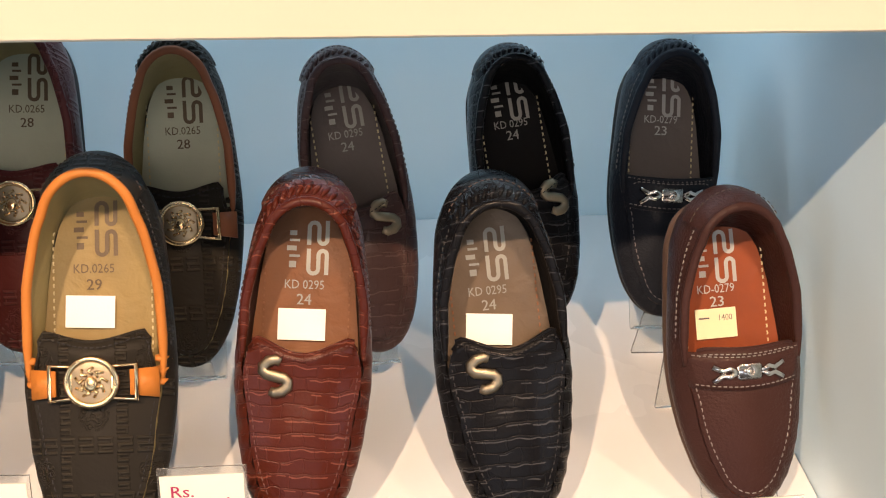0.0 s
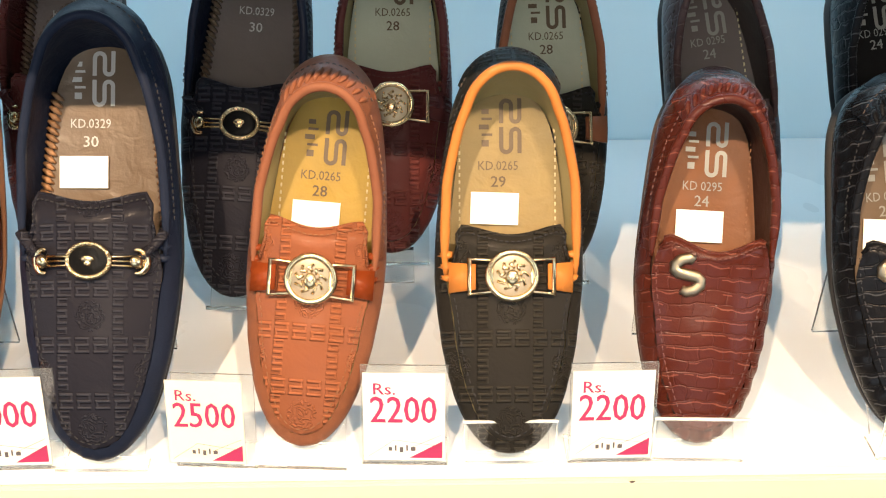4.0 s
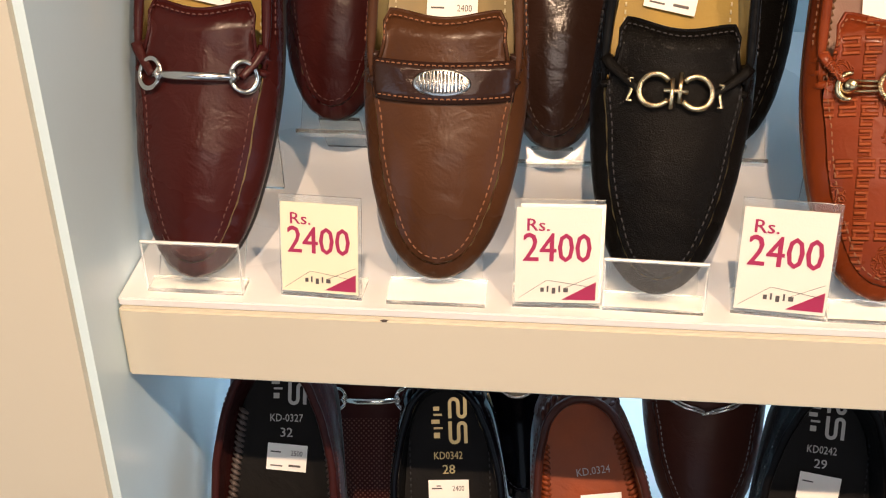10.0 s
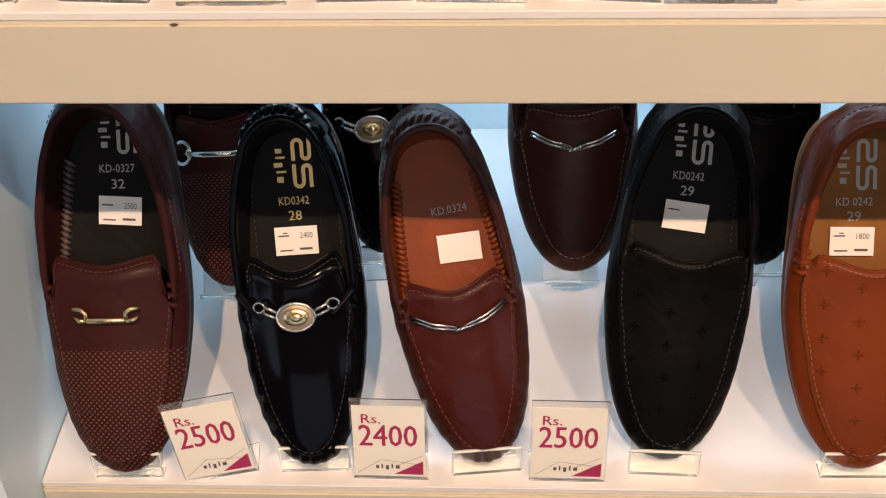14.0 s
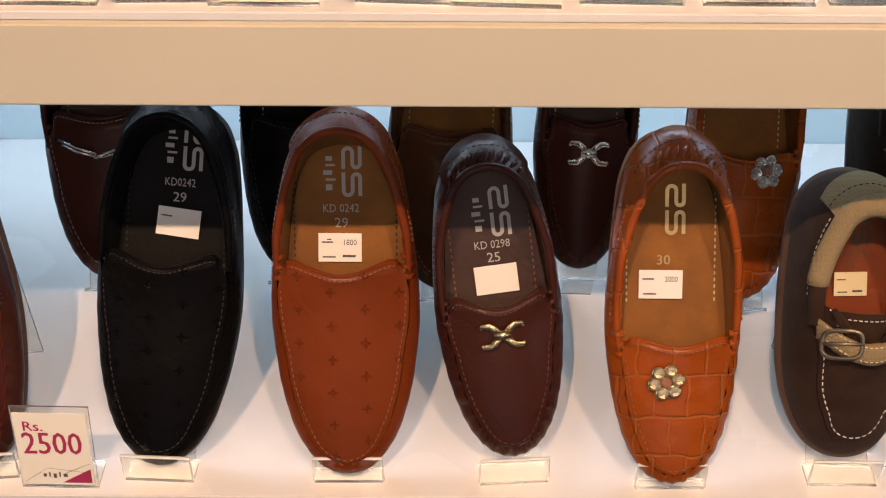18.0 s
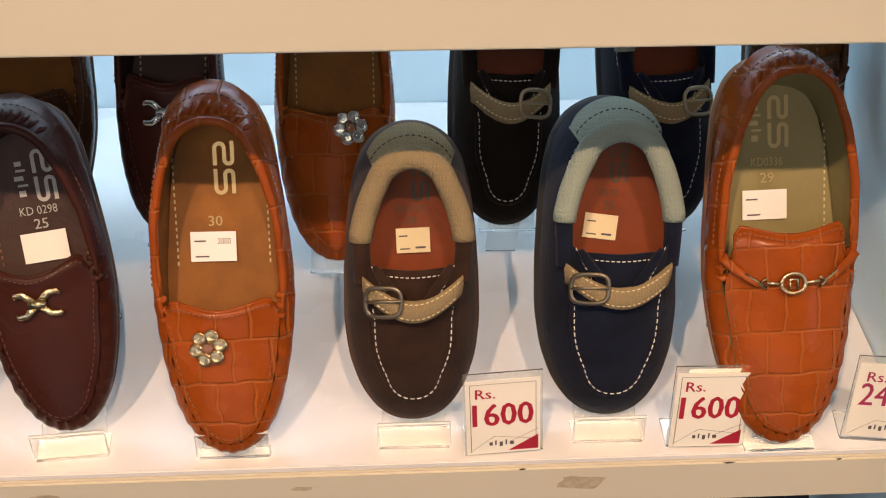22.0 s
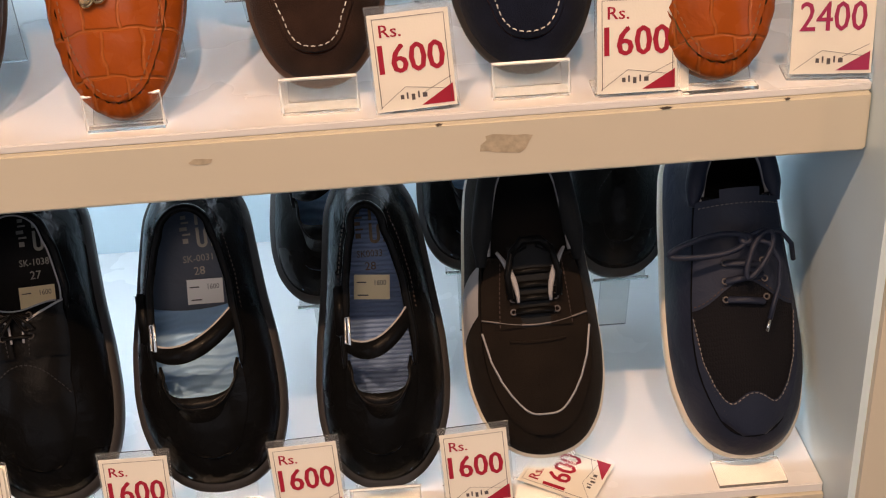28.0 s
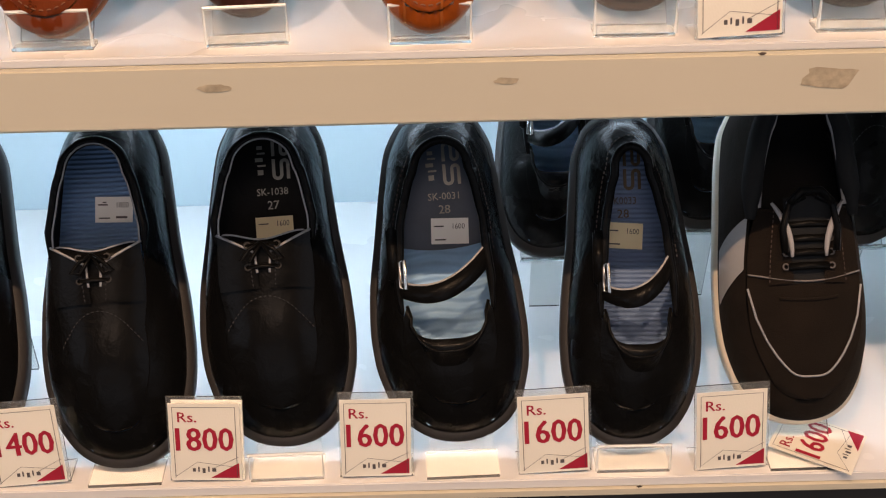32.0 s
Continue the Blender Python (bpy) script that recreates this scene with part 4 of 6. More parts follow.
def hw_butterfly(ob, form, y, metal, size=1.0):
    """Two back-to-back hooks joined by a bar."""
    orn = mk("ornament", *on_vamp(box_geo((-0.0044 * size, -0.0026, 0), (0.0044 * size, 0.0026, 0.0022), 0.0006), form, y, 0.003), metal, ob, "gold hooked ornament")
    for s in (-1, 1):
        for q in (-1, 1):
            mk("hook", *on_vamp(tube_geo([(s * 0.0015 * size, q * 0.0016, 0), (s * 0.0042 * size, q * 0.0036, 0.0004), (s * 0.0062 * size, q * 0.0052, 0.0003), (s * 0.0100 * size, q * 0.0054, 0), (s * 0.0112 * size, q * 0.0040, 0)], [0.0016, 0.0020, 0.0018, 0.0015, 0.0012], False, 8, 0.8), form, y, 0.0036), metal, orn)


def hw_vee(ob, form, y, metal, span=0.050):
    """A pair of thin bars meeting in a shallow V."""
    h = span / 2
    for s in (-1, 1):
        for q in (0, 1):
            mk("bar", *on_vamp(tube_geo([(s * h, 0.0055 - q * 0.002, 0), (s * h * 0.55, -0.0005 - q * 0.002, 0.0006), (s * 0.002, -0.0040 - q * 0.0015, 0.0008)], 0.0008, False, 6), form, y, 0.0030), metal, ob, "thin dark metal bar")
    mk("knot", *on_vamp(tube_geo([(-0.0035, -0.006, 0), (0.0035, -0.0045, 0.0006)], 0.0012, False, 6), form, y, 0.003), metal, ob)


def hw_hooks(ob, form, y, metal):
    """A short bar with two open hooks at either end."""
    bar = mk("ornament", *on_vamp(tube_geo([(-0.0105, -0.0022, 0), (-0.009, -0.0026, 0.0004), (0.009, -0.0026, 0.0004), (0.0105, -0.0022, 0)], [0.0012, 0.0017, 0.0017, 0.0012], False, 8), form, y, 0.0034), metal, ob, "gold bar with open hooks")
    for s in (-1, 1):
        mk("hook", *on_vamp(tube_geo([(s * 0.0100, -0.0022, 0), (s * 0.0102, 0.0010, 0.0004), (s * 0.0125, 0.0030, 0.0004), (s * 0.0172, 0.0036, 0)], [0.0015, 0.0013, 0.0014, 0.0012], False, 8), form, y, 0.0036), metal, bar)
        mk("hook", *on_vamp(tube_geo([(s * 0.0105, -0.0030, 0), (s * 0.0140, -0.0026, 0.0003), (s * 0.0165, -0.0006, 0)], [0.0014, 0.0013, 0.0010], False, 8), form, y, 0.0034), metal, bar)


def hw_coin(ob, form, y, metal, face):
    """Oval gold coin between two doubled bars."""
    coin = mk("coin", *on_vamp(disc_geo((0, 0, 0), 0.0098, 0.0072, 0.0016), form, y, 0.003), M["bronze"], ob, "dark-rimmed oval coin")
    mk("coin_rim", *on_vamp(ring_geo((0, 0, 0), 0.0096, 0.0070, 0.0009), form, y, 0.0046), metal, coin)
    mk("coin_face", *on_vamp(disc_geo((0, 0, 0), 0.0068, 0.0046, 0.0012, 20, 0.5), form, y, 0.0046), face, coin, "gold embossed face")
    mk("coin_relief", *on_vamp(disc_geo((0.0005, 0, 0), 0.0032, 0.0026, 0.0012, 9, 0.8), form, y, 0.0058), face, coin)
    for s in (-1, 1):
        for q in (-1, 1):
            mk("bar", *on_vamp(tube_geo([(s * 0.0098, 0.0012 + q * 0.0016, 0), (s * 0.0170, 0.0046 + q * 0.0017, 0)], 0.0011, False, 6), form, y, 0.0034), metal, coin)
        mk("link", *on_vamp(ring_geo((s * 0.0190, 0.0056, 0), 0.0030, 0.0026, 0.0008, 6, 14), form, y, 0.0032), metal, coin)


def hw_flower(ob, form, y, x, gem, metal, size=1.0):
    core = mk("ornament", *on_vamp(disc_geo((x, 0, 0), 0.0026 * size, 0.0026 * size, 0.0022, 10, 0.6), form, y, 0.0035), gem, ob, "gem flower ornament")
    for i in range(6):
        a = i / 6 * 2 * math.pi + 0.2
        c = (x + 0.0060 * size * math.cos(a), 0.0060 * size * math.sin(a), 0)
        mk("setting", *on_vamp(disc_geo(c, 0.0037 * size, 0.0037 * size, 0.0012, 10, 0.4), form, y, 0.0030), metal, core)
        mk("gem", *on_vamp(disc_geo(c, 0.0029 * size, 0.0029 * size, 0.0024, 8, 0.7), form, y, 0.0036), gem, core)
        mk("setting", *on_vamp(ring_geo(c, 0.0030 * size, 0.0030 * size, 0.0005, 5, 12), form, y, 0.0032), metal, core)


def hw_ring(ob, form, y, metal, span=0.046):
    """A ring in the middle of a thin chain."""
    r = mk("ring", *on_vamp(ring_geo((0, 0, 0), 0.0060, 0.0048, 0.0011), form, y, 0.0032), metal, ob, "gold ring on a chain bar")
    mk("arch", *on_vamp(tube_geo([(-0.0018, -0.003, 0), (-0.0018, 0.002, 0), (0.0018, 0.002, 0), (0.0018, -0.003, 0)], 0.0008, False, 6), form, y, 0.0036), metal, r)
    for s in (-1, 1):
        mk("chain_bar", *on_vamp(tube_geo([(s * 0.006, 0, 0), (s * 0.013, 0.0008, 0.0004)], 0.0010, False, 6), form, y, 0.0032), metal, r)
        mk("clasp", *on_vamp(tube_geo([(s * 0.013, 0.003, 0), (s * 0.0155, 0.0012, 0), (s * 0.013, -0.002, 0), (s * span / 2, 0.0055, 0)], 0.0010, False, 6), form, y, 0.0032), metal, r)


def fit_text(body, width, height, material, parent, m, bold=0.0):
    """Lettering of a given width and height, centred."""
    me = text_mesh(body, 1.0)
    xs, ys = [v.co.x for v in me.vertices], [v.co.y for v in me.vertices]
    w, h = max(xs) - min(xs), max(ys) - min(ys)
    s = Matrix.Diagonal((width / w, height / h, 1, 1)) @ Matrix.Translation((-(max(xs) + min(xs)) / 2, -(max(ys) + min(ys)) / 2, 0))
    ob = text(body, 1.0, material, parent, Matrix(), bold)
    ob.data.transform(s)
    ob.matrix_basis = m
    return ob


def stroke_geo(points, width, h=0.0002):
    """A flat ribbon along points in a plane."""
    pts = [Vector((p[0], p[1], 0)) for p in points]
    verts, faces = [], []
    for i, p in enumerate(pts):
        d = (pts[min(i + 1, len(pts) - 1)] - pts[max(i - 1, 0)]).normalized()
        s = Vector((-d.y, d.x, 0)) * width / 2
        verts += [p - s, p + s]
    faces = [[2 * i, 2 * i + 2, 2 * i + 3, 2 * i + 1] for i in range(len(pts) - 1)]
    return verts, faces


def arc_pts(cx, cy, r, a0, a1, n=9):
    return [(cx + r * math.cos(a), cy + r * math.sin(a)) for a in np.linspace(radians(a0), radians(a1), n)]


def emblem_geo(h):
    """Two interlocked bent strokes, of height h."""
    u = h / 10
    a = stroke_geo([(0, 5.4 * u), (0, 8.5 * u)] + arc_pts(0.9 * u, 8.6 * u, 0.9 * u, 180, 0) + [(1.8 * u, 6.6 * u)] + arc_pts(2.55 * u, 6.4 * u, 0.75 * u, 180, 360) + [(3.3 * u, 9.9 * u)], 0.75 * u)
    b = stroke_geo([(3.3 * u, 0), (3.3 * u, 3.6 * u)] + arc_pts(2.55 * u, 3.6 * u, 0.75 * u, 0, 180) + [(1.8 * u, 1.4 * u)] + arc_pts(0.9 * u, 1.1 * u, 0.9 * u, 360, 180) + [(0, 4.7 * u)], 0.75 * u)
    return join(a, b)


def wordmark_geo(length, h):
    """Five plain bars in a row, standing for a maker's word."""
    u = length / 5
    bars = ((0.1, 0.7, 0.0, 0.8), (1.15, 1.45, 0.0, 1.15), (2.0, 2.6, -0.3, 0.8), (3.1, 3.4, 0.0, 1.2), (3.9, 4.7, 0.0, 0.8))
    return join(*[([(a * u, lo * h, 0), (b * u, lo * h, 0), (b * u, hi * h, 0), (a * u, hi * h, 0)], [[0, 1, 2, 3]]) for a, b, lo, hi in bars])


def insole_print(ob, form, code, size, ink, emblem=True, word=True, at=(0.82, 0.725, 0.685), big=1.0, shift=0.0, mark=None):
    """Emblem, word, article code and size on the insole."""
    if mark:
        at = (mark + 0.205, mark + 0.106, mark + 0.067)
    ln, base = form.length, form.floor + 0.0009
    if emblem:
        g = moved(emblem_geo(0.026 * big), Matrix.Translation((0.0015 + shift, at[0] * ln - 0.013 * big, base)))
        mk("emblem", *g, ink, ob, "bent-stroke emblem", False)
    if word:
        g = moved(wordmark_geo(0.019 * big, 0.0042 * big), Matrix.Translation((-0.0025 + shift, at[0] * ln + 0.008 * big, base)) @ pose(0, 0, 0, 0, 0, -90) @ Matrix.Translation((0, -0.0042 * big - 0.001, 0)))
        mk("marking", *g, ink, ob, "row of small marks", False, "stuff")
    if code:
        fit_text(code, 0.0034 * len(code) * 0.78 * big, 0.0042 * big, ink, ob, Matrix.Translation((shift, at[1] * ln, base + 0.0002)))
    if size:
        fit_text(size, 0.0068 * big, 0.0050 * big, ink, ob, Matrix.Translation((shift, at[2] * ln, base + 0.0002)), 0.02)


def insole_stitch(ob, form, thread, inset=0.016, y0=0.5, y1=0.86, z=0.0122):
    for s in (-1, 1):
        line = [(s * (min(form.half(u) - 0.0055, form.width / 2 - inset + 0.004) - 0.002), u * form.length, z + 0.0006) for u in np.linspace(y0, y1, 20)]
        mk("insole_stitching", *stitch_geo(line, 0.0018, 0.0016, 0.0008), thread, ob)


def insole_lace(ob, form, thread, y0=0.5, y1=0.80):
    """Twisted cord along the insole's edge."""
    for s in (-1, 1):
        n = 20
        for i in range(n):
            u = y0 + (y1 - y0) * i / n
            x = s * (form.half(u) - 0.0102)
            y = u * form.length
            mk("cord_twist", *tube_geo([(x - s * 0.0022, y, form.floor + 0.0012), (x, y + 0.0014, form.floor + 0.0034), (x + s * 0.0026, y + 0.0032, form.floor + 0.0026)], [0.0007, 0.0016, 0.0008], False, 5), thread, ob)


def sticker(ob, form, u, material, turn=0.0, x=0.0, w=0.0225, h=0.0148, marks=0, price=""):
    """A price sticker on the insole, with plain bars for small print."""
    m = Matrix.Translation((x, u * form.length, form.floor + 0.0020)) @ pose(0, 0, 0, 0, 0, turn)
    v, f = box_geo((-w / 2, -h / 2, 0), (w / 2, h / 2, 0.0002))
    st = mk("sticker", *moved((v, f), m), material, ob, "rectangular paper price sticker", False)
    if price:
        fit_text(price, 0.0066, 0.0030, M["ink"], st, m @ Matrix.Translation((w * 0.24, h * 0.18, 0.0005)))
    if marks:
        geos = [box_geo((-w * 0.42, h * 0.16, 0.0003), (-w * 0.16, h * 0.21, 0.0005)), box_geo((-w * 0.40, -h * 0.36, 0.0003), (-w * 0.10, -h * 0.31, 0.0005)), box_geo((w * 0.06, -h * 0.34, 0.0003), (w * 0.36, -h * 0.26, 0.0005)), box_geo((-w * 0.30, h * 0.26, 0.0003), (-w * 0.20, h * 0.30, 0.0005))]
        mk("small_print", *moved(join(*geos[: marks]), m), M["ink"], st, "grey bars of small print", False)


def rest(row, s):
    """Where a shoe's toe rests: y, height over the shelf. A toe that would sink into the shelf comes forward instead."""
    y0, z0 = ROWS[row]
    s -= 0.002
    ahead = max(0.0, -0.005 - s) * 1.9 if row == "f" else 0.0
    s = max(s, -0.005 if row == "f" else -0.03)
    c, sn = math.cos(radians(LEAN)), math.sin(radians(LEAN))
    return y0 - min(ahead, 0.015) + s * c, z0 + s * sn


ON_FOOTBED = ("insole", "insole_stitching", "cord_twist", "sticker", "small_print", "emblem", "marking", "lettering", "heel_pad", "heel_logo")


def lay(ob, form):
    """Bends what lies on the footbed to its climb towards the heel."""
    for part in ob.children_recursive:
        if part.name.split(".")[0] in ON_FOOTBED:
            part.data.transform(part.matrix_basis)
            part.matrix_basis = Matrix()
            for v in part.data.vertices:
                v.co.z += form.rise(v.co.y)


def set_on(ob, sh, row, x, s, yaw):
    y, z = rest(row, s)
    ob.matrix_basis = Matrix.Translation((x, y, SHELF[sh] + z)) @ pose(0, 0, 0, LEAN) @ pose(0, 0, 0, 0, 0, -yaw)


def strip_geo(profile, width, thick):
    """A bent sheet: a profile in y, z, drawn out along x."""
    verts, faces = [], []
    pts = [Vector((0, *p)) for p in profile]
    for i, p in enumerate(pts):
        d = (pts[min(i + 1, len(pts) - 1)] - pts[max(i - 1, 0)]).normalized()
        nrm = Vector((0, -d.z, d.y)) * thick / 2
        for s in (-1, 1):
            verts += [p + nrm + Vector((s * width / 2, 0, 0)), p - nrm + Vector((s * width / 2, 0, 0))]
    n = len(pts)
    for i in range(n - 1):
        a, b = 4 * i, 4 * i + 4
        faces += [[a, a + 2, b + 2, b], [a + 1, b + 1, b + 3, a + 3], [a, b, b + 1, a + 1], [a + 2, a + 3, b + 3, b + 2]]
    faces += [[0, 1, 3, 2], [4 * n - 4, 4 * n - 2, 4 * n - 1, 4 * n - 3]]
    return verts, faces


def stand(sh, row, x, s, yaw, lip=True, reach=0.12):
    """Clear acrylic shoe stand: foot, ramp and toe lip."""
    ob = new("shoe_stand")
    tagged(ob, "clear acrylic shoe stand holding a tilted shoe on the shelf", "stand", "shoe stands")
    c, sn = math.cos(radians(LEAN)), math.sin(radians(LEAN))
    ob.matrix_basis = Matrix.Translation((x, 0, SHELF[sh])) @ pose(0, 0, 0, 0, 0, -yaw * 0.6)
    th = 0.0020
    width, tall = dict(A=(0.0425, 0.0255), B=(0.0360, 0.0185), C=(0.0390, 0.0180))[sh]
    off = Vector((0, sn, -c)) * (th * 0.5 + 0.0004)
    ty, tz = (p + q for p, q in zip(rest(row, s), (off.y, off.z)))
    top = (ty + reach * c, tz + reach * sn)
    parts = []
    if row == "f":
        fy = min(dict(A=0.006, B=0.010, C=0.004)[sh], rest(row, s)[0] - 0.0035)
        floor_z = 0.0012
        k = (tz - floor_z) / sn
        low = (ty - k * c, floor_z + 0.0012)
        if lip:
            parts.append(("foot", strip_geo([(fy, tall), (fy - 0.0002, 0.008), (fy, floor_z), (low[0], floor_z)], width, th)))
        else:
            parts.append(("foot", strip_geo([(fy - 0.002, floor_z), (low[0], floor_z)], width, th)))
        parts.append(("ramp", strip_geo([low, top], width * 0.9, th)))
        parts.append(("leg", strip_geo([(top[0] + 0.002, top[1] - 0.003), (top[0] + 0.012, 0.0012)], width * 0.9, th)))
    else:
        lo = (ty - 0.004 * c, tz - 0.004 * sn)
        n = (-sn * 0.012, c * 0.012)
        parts.append(("ramp", strip_geo([(lo[0] + n[0], lo[1] + n[1]), lo, top], width * 0.9, th)))
        parts.append(("leg", strip_geo([(lo[0] + 0.012 * c, lo[1] + 0.012 * sn - 0.003), (lo[0] + 0.026, 0.0010)], width * 0.5, th)))
    for name, g in parts:
        p = flip_out(mk(name, *g, M["acrylic"], ob, smooth=False))
        p.visible_shadow = False
        # added whitish rods that draw the glint along the lip's edges
        if name == "foot" and lip and row == "f":
            h = width / 2
            rim = tube_geo([(-h, fy, 0.002), (-h, fy, tall), (h, fy, tall), (h, fy, 0.002)], 0.0009, False, 5)
            mk("polished_edge", *rim, M["edge"], p, "bright polished edge", False).visible_shadow = False
    return ob


def price_card(sh, x, price, ink, paper, yaw=0.0, y=0.0025, tilt=-10.0, holder=0.0, roll=0.0, behind=0.0, size=1.0):
    """A printed price card in a clear holder, standing at the shelf's edge."""
    ob = new("price_card")
    tagged(ob, f"small {'cream' if paper is M['paper2'] else 'white'} card priced Rs. {price} in a clear holder", "price tag", "price cards")
    w, h = 0.0372, 0.0462
    bulk = Matrix.Diagonal((size, size, size, 1))
    lift = 0.0 if ink is M["magenta"] else 0.0022
    ob.matrix_basis = Matrix.Translation((x, y, SHELF[sh] + 0.0032 - lift)) @ pose(0, 0, 0, 0, roll, yaw) @ pose(0, 0, 0, tilt) @ bulk
    box("card", (-w / 2, 0, 0.0010), (w / 2, 0.0005, h), paper, ob)
    up = lambda px, pz: Matrix.Translation((px, -0.0003, pz)) @ pose(0, 0, 0, 90)
    fit_text("Rs.", 0.0098, 0.0058, ink, ob, up(-w * 0.24, h * 0.83), 0.02)
    fit_text(price, 0.0300, 0.0136, ink, ob, up(-0.0005, h * 0.60 if ink is M["magenta"] else h * 0.55), 0.025 if ink is M["magenta"] else 0.045)
    mk("marking", *moved(wordmark_geo(0.0135, 0.0026), up(-0.0075, h * 0.135)), M["ink"], ob, "row of small grey marks", False, "stuff")
    mk("line", *moved(join(stroke_geo([(-w * 0.46, 0), (-w * 0.12, h * 0.20), (w * 0.46, h * 0.13)], 0.0002), stroke_geo([(w * 0.46, h * 0.26), (w * 0.1, h * 0.12)], 0.0002)), up(0, h * 0.06)), M["ink"], ob, "", False)
    mk("triangle", *moved(([(w * 0.06, 0.0, 0), (w * 0.47, 0.0, 0), (w * 0.47, 0.0090, 0)], [[0, 1, 2]]), up(0, h * 0.055)), ink, ob, "magenta corner triangle", False)
    if ink is M["red"]:
        e, b, c = w / 2 - 0.0022, h * 0.06, h * 0.955
        mk("border", *moved(stroke_geo([(-e, b), (-e, c), (e, c), (e, b)], 0.00035), up(0, 0)), M["ink"], ob, "thin printed border", False)
    if holder is not None:
        dx = holder
        g = box_geo((-w / 2 - 0.001 + dx, 0.0009, -0.0020 + lift), (w / 2 + 0.0015 + dx, 0.0019, h + 0.0035))
        p = mk("holder", *g, M["acrylic"], ob, "clear acrylic back plate", False)
        p.visible_shadow = False
        p = mk("holder_foot", *box_geo((-w / 2 - 0.001 + dx, 0.0021, -0.0028 + lift), (w / 2 + 0.001 + dx, 0.020, -0.0016 + lift)), M["acrylic"], ob, "", False)
        p.matrix_basis = pose(0, 0, 0, -tilt)
        p.visible_shadow = False
    if behind:
        box("spare_card", (-w / 2 + behind, 0.0022, 0.0006), (w / 2 + behind, 0.0026, h + 0.0012), paper, ob)
    return ob


LOW = (0.0160, 0.0195, 0.0230, 0.0260, 0.0315, 0.0425, 0.0560)


def loafer(sh, row, x, s, yaw, length, width, wall, apron, rim, lining, insole, label, hardware=None, code="", size="", ink="foil", thread="threadd", sole="sole", tag=None, band=None, lip=True, hy=0.415, throat=0.46, patch=True, cord=None, institch="threadc", puckers=0.0005, bend=0.0, tabs=True, tongue=0.014, dip=0.003, collar=0.0023, heights=LOW, plan=MOC, word=True, at=(0.82, 0.725, 0.685), edge=6.0, group="loafers on display", heel=0.017, tabmat=None, wing=0.0, braid=True, emblem=True):
    """One moccasin loafer leaning on its stand. hardware: a call on the finished form."""
    ob = new("loafer")
    tagged(ob, label, "shoe", group)
    form = Last(length, width, plan, 0.0075, 0.0034, heel, heights, bend=bend, seam_in=0.0088)
    form.tuck = 0.0045
    mats = dict(wall=L[wall], apron=L[apron], rim=L[rim], lining=L[lining], insole=L[insole], sole=M[sole], thread=M[thread])
    shoe_core(ob, form, mats, throat, tongue, collar, sole_h=0.0045, puckers=puckers, dip=dip + 0.003, edge=edge, ears=True, insole_z=0.0078, inside_w=0.0080, lip_up=0.003, cup=0.013)
    y = hy * length
    if patch:
        heel_patch(ob, form, L[wall], L[wall], 0.62, braid)
    if tabs:
        side_tabs(ob, form, throat * length + 0.002, L[tabmat or (wall if band is None else band)])
    if band:
        saddle(ob, form, y, 0.0085, L[band], thread=M[thread])
    if hardware:
        hardware(ob, form, y)
    if wing:
        wings(ob, form, y, wing, L[apron])
    insole_print(ob, form, code, size, M[ink], emblem=emblem, word=word, at=at, mark=tag[0] if tag else None, shift=tag[3] * 0.7 if tag and len(tag) > 3 else 0.0)
    if cord:
        insole_lace(ob, form, L[cord])
    elif institch:
        insole_stitch(ob, form, M[institch], z=form.floor + 0.0012)
    if tag:
        sticker(ob, form, *tag)
    lay(ob, form)
    set_on(ob, sh, row, x, s, yaw)
    stand(sh, row, x, s, yaw, lip)
    return ob, form


lab, lab2 = M["label"], M["label2"]
bit = lambda o, f, y: hw_bit(o, f, y, M["silver"])
oval = lambda o, f, y: hw_oval(o, f, y, M["silver"])
shoe2 = lambda o, f, y: hw_horseshoe(o, f, y, M["gold"])
cameo_t = lambda o, f, y: hw_cameo(o, f, y, M["gold"], L["tan"])
cameo_n = lambda o, f, y: hw_cameo(o, f, y, M["gold"], L["black"])
medal_t = lambda o, f, y: hw_medal(o, f, y, M["gold"], L["tan"])
medal_o = lambda o, f, y: hw_medal(o, f, y, M["gold"], L["orange"])
medal_m = lambda o, f, y: hw_medal(o, f, y, M["gold"], L["maroonkey"])
medal_b = lambda o, f, y: hw_medal(o, f, y, M["gold"], L["terra"])
curl = lambda o, f, y: hw_curl(o, f, y, -0.012, M["bronze"])
curl_r = lambda o, f, y: hw_curl(o, f, y, 0.012, M["bronze"])
chain = lambda o, f, y: hw_chain(o, f, y, M["silver"])
butterfly = lambda o, f, y: hw_butterfly(o, f, y, M["gold"])
butterfly_s = lambda o, f, y: hw_butterfly(o, f, y, M["silver"])
vee = lambda o, f, y: hw_vee(o, f, y, M["silver"])
vee_s = lambda o, f, y: hw_vee(o, f, y, M["silver"])
coin = lambda o, f, y: hw_coin(o, f, y, M["silver"], M["gold"])
flower = lambda o, f, y: hw_flower(o, f, y, -0.0065, M["gem"], M["gold"])
flower_g = lambda o, f, y: hw_flower(o, f, y, 0.009, M["gemg"], M["silver"])
ring = lambda o, f, y: hw_ring(o, f, y, M["gold"])

